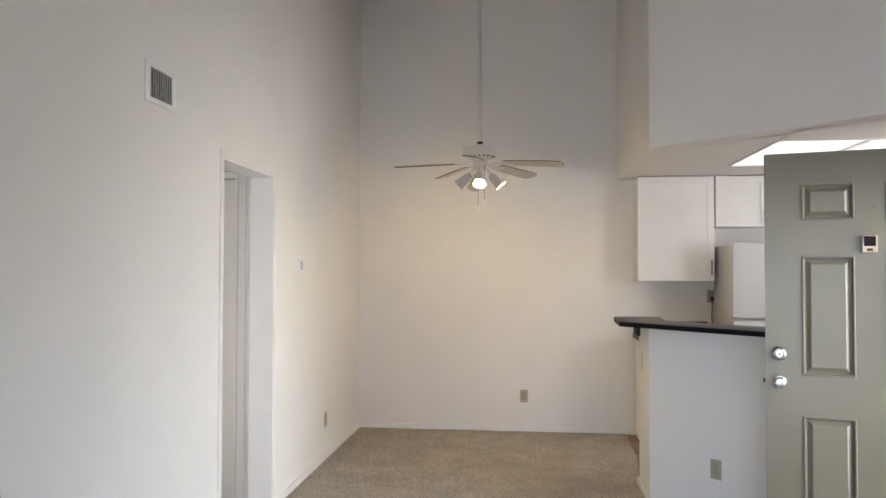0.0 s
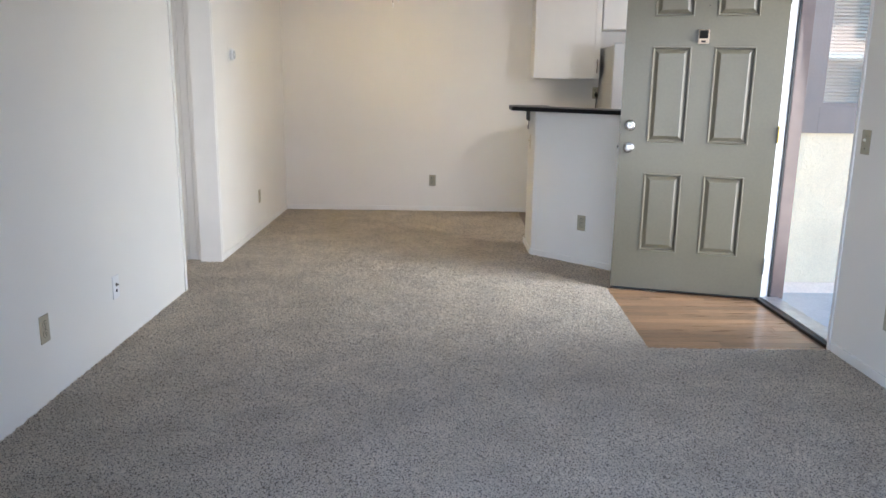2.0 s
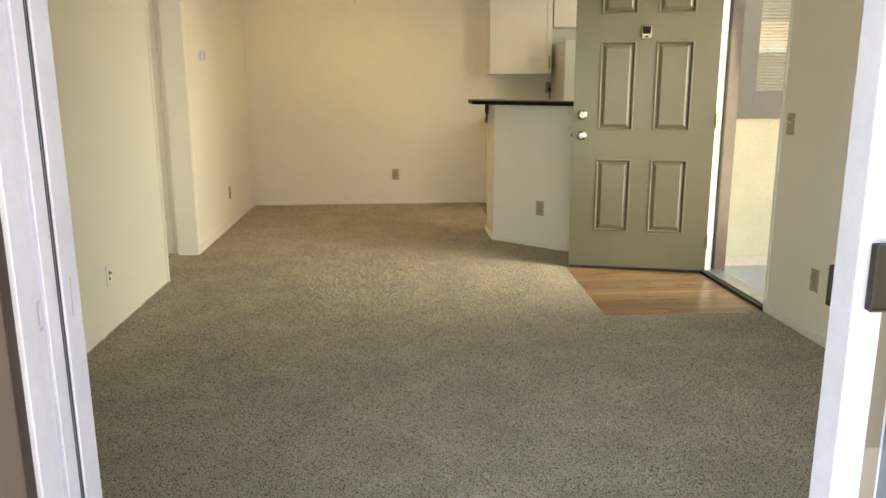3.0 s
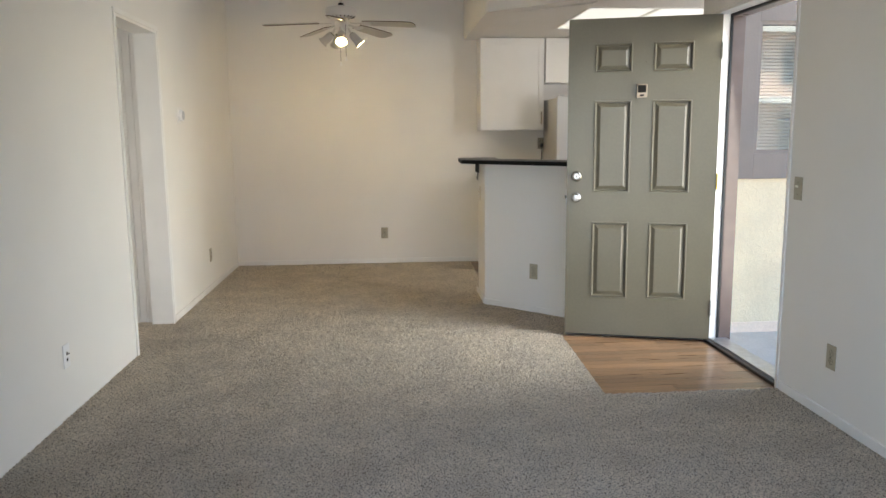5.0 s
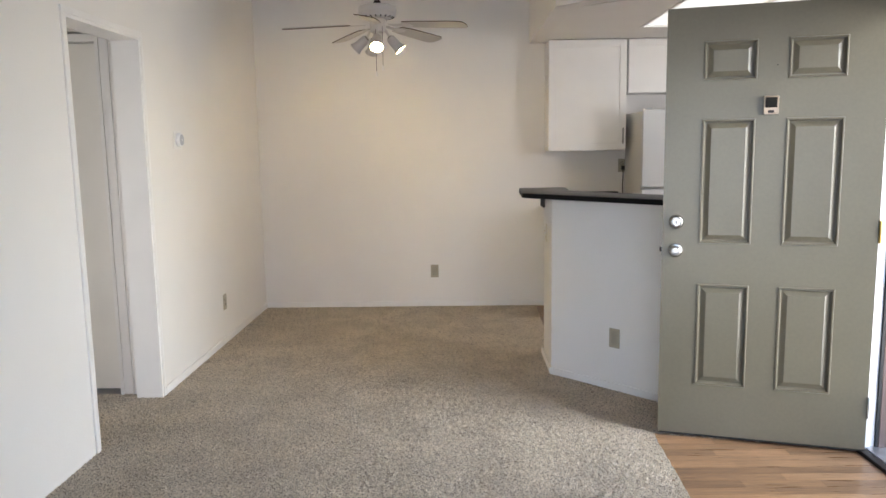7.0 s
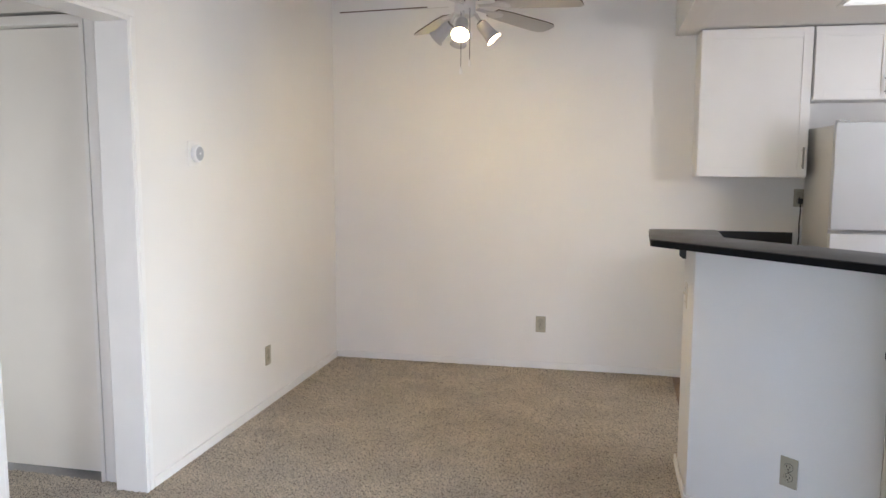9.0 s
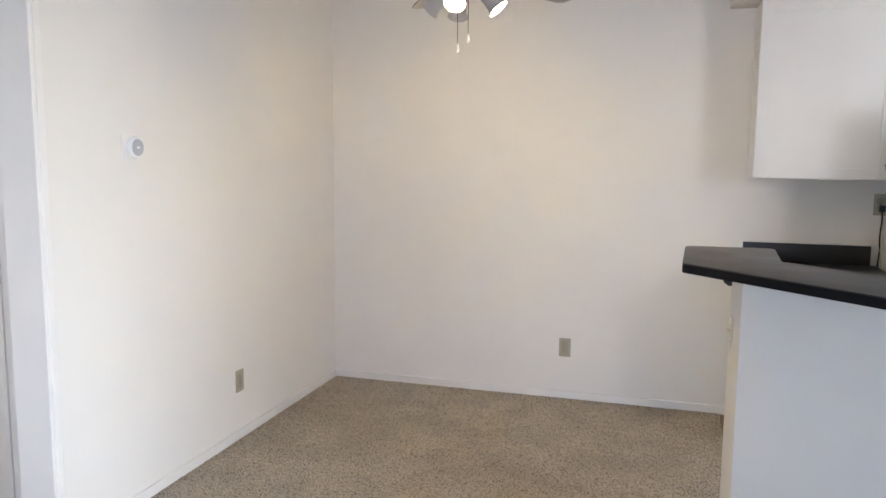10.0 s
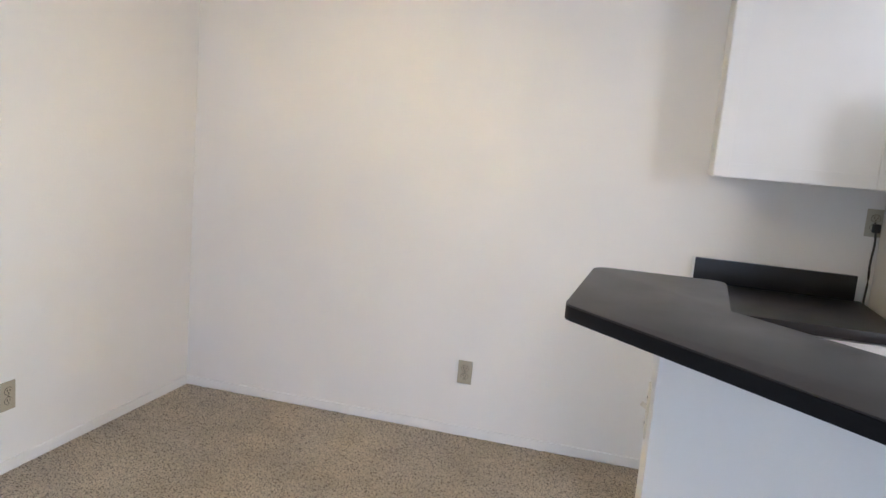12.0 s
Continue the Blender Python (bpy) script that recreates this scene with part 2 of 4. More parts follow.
M_BULB = glow("lit_bulb", (1.0, 0.66, 0.24), BULB)
M_TUBE = glow("lit_diffuser", (1.0, 0.95, 0.85), TUBE)
M_BLADEEDGE = mat("brown_blade_edge", (0.10, 0.06, 0.035), 0.5, var=0.1)
M_TAN = mat("worn_tan_strip", (0.27, 0.155, 0.08), 0.45, var=0.15, scale=20)
M_CREAMLAMP = frosted("frosted_lamp_glass")


# ---- mesh helpers ----
def box(bm, x0, y0, z0, x1, y1, z1, bevel=0.0):
    v = [bm.verts.new((x, y, z)) for z in (z0, z1) for y in (y0, y1) for x in (x0, x1)]
    fs = [bm.faces.new([v[i] for i in q]) for q in ((0, 2, 3, 1), (4, 5, 7, 6), (0, 1, 5, 4), (2, 6, 7, 3), (0, 4, 6, 2), (1, 3, 7, 5))]
    if bevel:
        es = list({e for f in fs for e in f.edges})
        bmesh.ops.bevel(bm, geom=es, offset=bevel, segments=2, affect="EDGES", profile=0.6)
    return bm


def prism(bm, poly, z0, z1, bevel=0.0, segs=2):
    """Upright prism; z1 may be a function of (x, y)."""
    top = z1 if callable(z1) else (lambda x, y: z1)
    lo = [bm.verts.new((x, y, z0)) for x, y in poly]
    hi = [bm.verts.new((x, y, top(x, y))) for x, y in poly]
    n = len(poly)
    fs = [bm.faces.new(lo[::-1]), bm.faces.new(hi)]
    fs += [bm.faces.new((lo[i], lo[(i + 1) % n], hi[(i + 1) % n], hi[i])) for i in range(n)]
    bmesh.ops.recalc_face_normals(bm, faces=fs)
    if bevel:
        bmesh.ops.bevel(bm, geom=list({e for f in fs for e in f.edges}), offset=bevel, segments=segs, affect="EDGES", profile=0.6)
    return bm


def lathe(bm, prof, m=Matrix(), n=24):
    """Turned shape: profile of (radius, height) about local z, placed by m."""
    rings = []
    for r, z in prof:
        if r < 1e-6:
            rings.append([bm.verts.new(m @ Vector((0, 0, z)))])
        else:
            rings.append([bm.verts.new(m @ Vector((r * math.cos(a), r * math.sin(a), z))) for a in (2 * math.pi * i / n for i in range(n))])
    for a, b in zip(rings, rings[1:]):
        for i in range(n):
            j = (i + 1) % n
            q = [a[i % len(a)], a[j % len(a)], b[j % len(b)], b[i % len(b)]]
            q = [v for k, v in enumerate(q) if v not in q[:k]]
            if len(q) > 2:
                bm.faces.new(q)
    bmesh.ops.recalc_face_normals(bm, faces=bm.faces)
    return bm


def tube(bm, pts, r, n=8):
    """A round bar along a line of points."""
    pts = [Vector(p) for p in pts]
    rings = []
    for i, p in enumerate(pts):
        d = (pts[min(i + 1, len(pts) - 1)] - pts[max(i - 1, 0)]).normalized()
        q = d.to_track_quat("Z", "Y")
        rings.append([bm.verts.new(p + q @ Vector((r * math.cos(a), r * math.sin(a), 0))) for a in (2 * math.pi * k / n for k in range(n))])
    for a, b in zip(rings, rings[1:]):
        for k in range(n):
            bm.faces.new((a[k], a[(k + 1) % n], b[(k + 1) % n], b[k]))
    bm.faces.new(rings[0][::-1]), bm.faces.new(rings[-1])
    bmesh.ops.recalc_face_normals(bm, faces=bm.faces)
    return bm


def mesh_of(name, bm, material, smooth=False):
    me = bpy.data.meshes.new(name)
    bm.to_mesh(me)
    bm.free()
    me.materials.append(material)
    if smooth:
        me.polygons.foreach_set("use_smooth", [True] * len(me.polygons))
        me.set_sharp_from_angle(angle=radians(35))
    return me


def part(name, bm, material, parent=None, label="", smooth=False, kind=""):
    ob = new(name, mesh_of(name, bm, material, smooth))
    ob.parent = parent
    return tagged(ob, label, kind=kind)


def thing(name, m, label, category, group="", kind=""):
    ob = new(name)
    ob.matrix_world = m
    ob.empty_display_size = 0.05
    return tagged(ob, label, category, group, kind)


def bm_box(*a, **k):
    return box(bmesh.new(), *a, **k)


def structure(name, bm, material, label, category):
    return tagged(part(name, bm, material), label, category, kind="structure")


# ---- the shell ----
def roof_z(x, y):
    return 2.313 + 0.241 * y


KZ = 2.285            # kitchen ceiling
XW, YN, XE = -1.5, 7.06, 2.1
EXT = -0.137

bm = bmesh.new()
prism(bm, [(XW - 0.145, EXT), (XW, EXT), (XW, 3.857), (XW - 0.145, 3.857)], -0.02, lambda x, y: roof_z(x, y) + 0.05)
prism(bm, [(XW - 0.145, 4.657), (XW, 4.657), (XW, YN), (XW - 0.145, YN)], -0.02, lambda x, y: roof_z(x, y) + 0.05)
prism(bm, [(XW - 0.145, 3.857), (XW, 3.857), (XW, 4.657), (XW - 0.145, 4.657)], 2.055, lambda x, y: roof_z(x, y) + 0.05)
structure("wall_west", bm, M_WALL, "tall white painted drywall with a hall opening", "wall")

bm = bmesh.new()
prism(bm, [(XW - 0.145, YN), (4.2, YN), (4.2, YN + 0.14), (XW - 0.145, YN + 0.14)], -0.02, 4.1)
structure("wall_north", bm, M_WALL, "tall white painted drywall behind the dining area", "wall")

bm = bmesh.new()
prism(bm, [(XE, EXT), (XE + 0.165, EXT), (XE + 0.165, 2.885), (XE, 2.885)], -0.02, lambda x, y: roof_z(x, y) + 0.05)
prism(bm, [(XE, 2.885), (XE + 0.165, 2.885), (XE + 0.165, 3.85), (XE, 3.85)], 2.075, lambda x, y: roof_z(x, y) + 0.05)
prism(bm, [(XE, 3.85), (XE + 0.165, 3.85), (XE + 0.165, 4.04), (XE, 4.04)], -0.02, lambda x, y: roof_z(x, y) + 0.05)
prism(bm, [(XE, 4.04), (XE + 0.165, 4.04), (XE + 0.165, 4.40), (XE, 4.40)], KZ + 0.02, lambda x, y: roof_z(x, y) + 0.05)
structure("wall_east", bm, M_WALL, "white painted drywall beside the front door", "wall")

bm = bmesh.new()
box(bm, XW, EXT, -0.02, -0.53, 0.0, 2.06)
box(bm, 1.99, EXT, -0.02, XE, 0.0, 2.06)
box(bm, XW, EXT, 2.06, XE, 0.0, 2.36)
structure("wall_south", bm, M_WALL, "white painted drywall round the patio door", "wall")

# tall wall above the kitchen: a west face and a diagonal face
DX0, DY0, DX1, DY1 = 0.875, 5.30, XE, 4.09
bm = bmesh.new()
prism(bm, [(DX0, DY0), (DX0 + 0.12, DY0 + 0.05), (DX0 + 0.12, YN), (DX0, YN)], KZ, lambda x, y: roof_z(x, y) + 0.05)
prism(bm, [(DX0, DY0), (DX1, DY1), (DX1 + 0.1, DY1 + 0.1), (DX0 + 0.12, DY0 + 0.05)], KZ, lambda x, y: roof_z(x, y) + 0.05)
structure("wall_above_kitchen", bm, M_WALL, "white painted drywall above the kitchen opening", "wall")

# roof-pitched ceiling
bm = bmesh.new()
outline = [(XW - 0.145, EXT), (XE + 0.24, EXT), (XE + 0.24, 4.04), (4.2, 4.04), (4.2, YN + 0.14), (XW - 0.145, YN + 0.14)]
lo = [bm.verts.new((x, y, roof_z(x, y))) for x, y in outline]
hi = [bm.verts.new((x, y, roof_z(x, y) + 0.15)) for x, y in outline]
bm.faces.new(lo), bm.faces.new(hi)
for i in range(len(outline)):
    j = (i + 1) % len(outline)
    bm.faces.new((lo[i], lo[j], hi[j], hi[i]))
bmesh.ops.recalc_face_normals(bm, faces=bm.faces)
structure("ceiling", bm, M_CEIL, "sloping white painted ceiling", "ceiling")

# kitchen ceiling with a recess for the light
LX0, LX1, LY0, LY1 = 1.62, 3.36, 5.05, 6.24
bm = bmesh.new()
prism(bm, [(DX0 + 0.12, DY0 + 0.05), (LX0, LY0 - 0.18), (LX0, YN), (DX0 + 0.12, YN)], KZ, KZ + 0.1)
prism(bm, [(LX0, DY0 + 0.12 - (LX0 - DX0) * 0.98), (DX1 + 0.1, DY1 + 0.1), (4.06, DY1 + 0.1), (4.06, LY0), (LX0, LY0)], KZ, KZ + 0.1)
box(bm, LX0, LY1, KZ, 4.06, YN, KZ + 0.1)
box(bm, LX1, LY0, KZ, 4.06, LY1, KZ + 0.1)
structure("ceiling_kitchen", bm, M_CEIL, "low white kitchen ceiling with a light well", "ceiling")

# kitchen south wall with its window, and east wall
bm = bmesh.new()
WX0, WX1, WZ0, WZ1, WY = 2.47, 3.94, 1.20, 2.035, 4.04
rings = []
for x0, z0, x1, z1 in ((XE + 0.166, -0.05, 4.2, 3.3), (WX0, WZ0, WX1, WZ1)):
    for y in (WY + 0.001, WY + 0.14):
        rings.append([bm.verts.new((x, y, z)) for x, z in ((x0, z0), (x1, z0), (x1, z1), (x0, z1))])
for r, q in ((0, 2), (1, 3), (0, 1), (2, 3)):
    for i in range(4):
        j = (i + 1) % 4
        bm.faces.new((rings[r][i], rings[r][j], rings[q][j], rings[q][i]))
bmesh.ops.recalc_face_normals(bm, faces=bm.faces)
structure("wall_kitchen_south", bm, M_STUCCO, "cream trowelled stucco wall below the kitchen window", "wall")
structure("wall_kitchen_east", bm_box(4.06, WY + 0.14, -0.05, 4.2, YN, 4.0), M_WALL, "plain white kitchen wall", "wall")
structure("wall_exterior_north", bm_box(4.201, WY, -0.05, 4.22, YN + 0.14, 4.0), M_STUCCO, "cream stucco outer wall", "wall")

# base slab below all floors
structure("floor", bm_box(XW - 1.45, EXT, -0.16, 4.2, YN + 0.14, -0.016), M_CONC, "concrete slab under the floor coverings", "floor")

# hall behind the west opening
bm = bmesh.new()
box(bm, -2.75, 3.30, -0.016, -2.65, 4.70, 2.44)
# south wall with an added, unseen doorway that holds the fill lamp
box(bm, -2.75, 3.20, -0.016, -2.46, 3.30, 2.44)
box(bm, -1.70, 3.20, -0.016, XW - 0.145, 3.30, 2.44)
box(bm, -2.46, 3.20, 2.03, -1.70, 3.30, 2.44)
box(bm, XW - 0.165, 4.745, -0.016, XW - 0.145, 4.80, 2.44)
box(bm, -2.75, 4.70, -0.016, -2.56, 4.80, 2.44)
box(bm, -2.56, 4.70, 2.10, XW - 0.145, 4.80, 2.44)
box(bm, -2.65, 4.86, -0.016, XW - 0.145, 4.92, 2.44)
# unseen room added behind that doorway to shut out sky and sun
box(bm, -2.95, 1.80, -0.016, XW - 0.145, 1.90, 2.44)
box(bm, -2.95, 1.90, -0.016, -2.85, 3.20, 2.44)
box(bm, -2.85, 3.20, -0.016, -2.75, 3.30, 2.44)
structure("wall_hall", bm, M_WALL, "white painted walls of the hall and an added unseen room", "wall")
# also covers the added room
structure("ceiling_hall", bm_box(-2.95, 1.80, 2.44, XW - 0.145, 4.92, 2.5), M_CEIL, "white painted ceiling over the hall and the added room", "ceiling")

# painted liner of the hall opening
bm = bmesh.new()
for y0, y1 in ((3.857, 3.875), (4.639, 4.657)):
    box(bm, XW - 0.15, y0, -0.012, XW + 0.006, y1, 2.037, bevel=0.003)
box(bm, XW - 0.15, 3.857, 2.037, XW + 0.006, 4.657, 2.055, bevel=0.003)
structure("trim", bm, M_TRIM, "white painted liner round the hall opening", "trim")

# narrow rounded casing on the wall face round the hall opening
bm = bmesh.new()
for y0, y1 in ((3.828, 3.858), (4.656, 4.686)):
    box(bm, XW - 0.002, y0, 0.0, XW + 0.011, y1, 2.054, bevel=0.005)
box(bm, XW - 0.002, 3.828, 2.054, XW + 0.011, 4.686, 2.086, bevel=0.005)
structure("trim_hall", bm, M_TRIM, "narrow white casing round the hall opening", "trim")

# baseboards
def baseboard(name, x0, y0, x1, y1):
    structure(name, bm_box(x0, y0, 0.0, x1, y1, 0.048, bevel=0.004), M_TRIM, "low white painted baseboard", "baseboard")


baseboard("baseboard_1", XW, YN - 0.011, 0.985, YN)
baseboard("baseboard_2", XW, 4.688, XW + 0.011, YN - 0.011)
baseboard("baseboard_3", XE - 0.011, 0.05, XE, 2.86)


# ---- peninsula and kitchen ----
def diag(s, d, z=0.0):
    """A point on the peninsula's slanted face: s along it from the corner, d out of it."""
    return Vector((0.824 + 0.7071 * s - 0.7071 * d, 5.035 - 0.7071 * s - 0.7071 * d, z))


bm = bmesh.new()
prism(bm, [(0.824, 5.035), (1.985, 3.874), (2.1, 3.874), (2.1, 4.0), (0.95, 5.15), (0.95, 5.50), (0.83, 5.50)], -0.016, 1.110)
structure("wall_peninsula", bm, M_WALL, "white painted half wall under the breakfast bar", "wall")
bm = bmesh.new()
p = [diag(-0.004, 0.010), diag(1.60, 0.010), diag(1.60, 0.0005), diag(0.0, 0.0005)]
prism(bm, [(a.x, a.y) for a in p], 0.0, 0.045, bevel=0.003)
structure("baseboard_4", bm, M_WALL, "low white painted baseboard on the half wall", "baseboard")
structure("baseboard_5", bm_box(0.813, 5.03, 0.0, 0.8235, 5.50, 0.045, bevel=0.003), M_WALL, "low white painted baseboard on the half wall", "baseboard")


def fillet(corners, n=5):
    """An outline with rounded corners, from (x, y, radius)."""
    out = []
    for i, (x, y, r) in enumerate(corners):
        p, a, b = Vector((x, y)), Vector(corners[i - 1][:2]), Vector(corners[(i + 1) % len(corners)][:2])
        if not r:
            out.append((x, y))
            continue
        u, v = (a - p).normalized(), (b - p).normalized()
        p0, p1 = p + u * r, p + v * r
        for k in range(n + 1):
            w = k / n
            q = p0 * (1 - w) ** 2 + p * 2 * w * (1 - w) + p1 * w ** 2
            out.append((q.x, q.y))
    return out


def bar_top():
    poly = fillet([(0.641, 5.032, 0.02), (1.50, 4.183, 0), (1.98, 4.032, 0), (2.09, 4.032, 0), (2.09, 4.05, 0), (0.952, 5.178, 0), (0.978, 5.56, 0.045), (0.662, 5.545, 0.045)])
    ob = thing("bar_counter", pose(0.9, 5.0, 1.111), "black laminate breakfast bar top with clipped corners", "counter")
    q = [(x - 0.9, y - 5.0) for x, y in poly]
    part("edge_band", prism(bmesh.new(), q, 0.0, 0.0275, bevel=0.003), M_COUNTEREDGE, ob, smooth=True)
    part("top", prism(bmesh.new(), q, 0.0276, 0.031, bevel=0.0015), M_COUNTER, ob, smooth=True)
    return ob


bar_top()


def bracket():
    ob = thing("counter_bracket", pose(0.80, 5.28, 1.110), "black steel bracket under the bar overhang", "bracket")
    bm = bmesh.new()
    prism(bm, [(-0.006, 0.0), (0.023, 0.0), (0.023, 0.09), (0.010, 0.09), (-0.006, 0.078)], -0.015, 0.015, bevel=0.002)
    bm.transform(pose(0, 0.12, 0, -90))
    part("gusset", bm, M_BLACK, ob)


bracket()


def back_counter():
    ob = thing("kitchen_counter", pose(1.34, 6.74, 0.865), "black laminate worktop with a low backsplash", "counter")
    part("worktop", bm_box(-0.34, -0.33, 0.0, 0.34, 0.318, 0.040, bevel=0.005), M_COUNTER, ob, smooth=True)
    part("backsplash", bm_box(-0.333, 0.296, 0.040, 0.31, 0.318, 0.146, bevel=0.003), M_COUNTER, ob, smooth=True)
    part("end_cap", bm_box(-0.342, 0.296, 0.041, -0.334, 0.318, 0.146), M_TRIM, ob, "white caulked end strip")


back_counter()


def shaker(name, x0, z0, x1, z1, y, parent, handle=None):
    """A shaker door front that faces -y, with rails, stiles and a sunk panel."""
    w = 0.055
    d = part(name, bm_box(x0 + w - 0.002, y + 0.007, z0 + w - 0.002, x1 - w + 0.002, y + 0.018, z1 - w + 0.002), M_CAB, parent)
    part("stile", bm_box(x0, y, z0, x0 + w, y + 0.02, z1, bevel=0.0015), M_CAB, d)
    part("stile", bm_box(x1 - w, y, z0, x1, y + 0.02, z1, bevel=0.0015), M_CAB, d)
    part("rail", bm_box(x0 + w, y + 0.0005, z0, x1 - w, y + 0.02, z0 + w, bevel=0.0015), M_CAB, d)
    part("rail", bm_box(x0 + w, y + 0.0005, z1 - w, x1 - w, y + 0.02, z1, bevel=0.0015), M_CAB, d)
    if handle:
        hx, ha, hb, upright = handle
        bm = bmesh.new()
        ends = [Vector((hx, y, ha)), Vector((hx, y, hb))] if upright else [Vector((ha, y, hx)), Vector((hb, y, hx))]
        o = Vector((0, -0.03, 0))
        tube(bm, [ends[0] + o, ends[1] + o], 0.006)
        for k in (0.15, 0.85):
            f = ends[0].lerp(ends[1], k)
            tube(bm, [f, f + o], 0.005)
        part("handle", bm, M_NICKEL, d, "brushed nickel bar handle", smooth=True)
    return d


def cabinet(x0, z0, x1, z1, y0, label, handle, group=""):
    ob = thing("wall_cabinet" if z0 > 1 else "base_cabinet", pose((x0 + x1) / 2, YN, z0), label, "cabinet", group)
    hw = (x1 - x0) / 2
    part("body", bm_box(-hw, y0 - YN + 0.022, 0, hw, -0.001, z1 - z0, bevel=0.001), M_CAB, ob)
    return ob, hw


c, hw = cabinet(1.01, 1.37, 1.655, 2.278, 6.79, "white shaker wall cabinet with one tall door", None, "kitchen wall cabinets")
shaker("door", -hw + 0.002, 0.004, hw - 0.003, 0.900, 6.79 - YN, c, (hw - 0.032, 0.055, 0.185, True))
c, hw = cabinet(1.664, 1.838, 2.52, 2.278, 6.79, "white shaker cabinet above the refrigerator", None, "kitchen wall cabinets")
shaker("door", -hw + 0.003, 0.004, -0.002, 0.432, 6.79 - YN, c, (-0.035, 0.03, 0.14, True))
shaker("door", 0.002, 0.004, hw - 0.003, 0.432, 6.79 - YN, c, (0.035, 0.03, 0.14, True))
c, hw = cabinet(1.02, 0.0, 1.67, 0.864, 6.44, "white base cabinet under the black worktop", None)
shaker("drawer", -hw + 0.003, 0.70, hw - 0.003, 0.855, 6.44 - YN, c, (0.78, -0.065, 0.065, False))
shaker("door", -hw + 0.003, 0.10, hw - 0.003, 0.692, 6.44 - YN, c, (hw - 0.035, 0.53, 0.66, True))


def fridge():
    ob = thing("refrigerator", pose(2.05, 6.73, -0.006), "white refrigerator with two doors beside the worktop", "refrigerator")
    part("body", bm_box(-0.35, -0.27, 0.05, 0.35, 0.30, 1.68, bevel=0.01), M_FSIDE, ob, "almond side panels", smooth=True)
    for nm, z0, z1 in (("freezer_door", 1.088, 1.692), ("lower_door", 0.11, 1.072)):
        d = part(nm, bm_box(-0.352, -0.335, z0, 0.352, -0.274, z1, bevel=0.014), M_FRIDGE, ob, smooth=True)
        part("gasket", bm_box(-0.34, -0.276, z0 + 0.01, 0.34, -0.268, z1 - 0.01), M_GREYP, d, "grey rubber gasket")
    part("hinge_cap", bm_box(0.25, -0.33, 1.692, 0.34, -0.26, 1.71, bevel=0.005), M_FRIDGE, ob)
    part("hinge_cap", bm_box(-0.34, -0.33, 1.692, -0.28, -0.26, 1.705, bevel=0.005), M_FRIDGE, ob)
    part("toe_grille", bm_box(-0.34, -0.29, 0.006, 0.34, -0.2, 0.1), M_GREYP, ob)


fridge()


def cord():
    ob = thing("power_cord", pose(1.685, YN - 0.012, 1.215), "black power cord plugged in beside the refrigerator", "cord")
    part("plug", bm_box(-0.014, -0.03, -0.018, 0.014, -0.001, 0.018, bevel=0.005), M_BLACK, ob, smooth=True)
    pts = [(0.003 * math.sin(k * 0.9), -0.018 + 0.006 * math.cos(k * 0.7), -0.01 - 0.025 * k) for k in range(14)]
    part("cable", tube(bmesh.new(), pts, 0.0045), M_BLACK, ob, smooth=True)


def kitchen_light():
    ob = thing("ceiling_light", pose((LX0 + LX1) / 2, (LY0 + LY1) / 2, KZ), "lit fluorescent ceiling panel in a white grid", "ceiling light")
    hx, hy = (LX1 - LX0) / 2, (LY1 - LY0) / 2
    bm = bmesh.new()
    for a in ((-hx, -hy, hx, -hy + 0.022), (-hx, hy - 0.022, hx, hy), (-hx, -hy + 0.022, -hx + 0.022, hy - 0.022), (hx - 0.022, -hy + 0.022, hx, hy - 0.022)):
        box(bm, a[0], a[1], -0.004, a[2], a[3], 0.03)
    part("frame", bm, M_TRIM, ob)
    w = 2 * hx / 3
    for k in range(3):
        x0 = -hx + k * w
        part("diffuser", bm_box(x0 + 0.012, -hy + 0.015, 0.012, x0 + w - 0.012, hy - 0.015, 0.02), M_TUBE, ob, "glowing white acrylic panel")
        if k:
            part("divider", bm_box(x0 - 0.011, -hy + 0.022, -0.002, x0 + 0.011, hy - 0.022, 0.011), M_TRIM, ob)
    part("housing", bm_box(-hx, -hy, 0.03, hx, hy, 0.12), M_TRIM, ob)


kitchen_light()


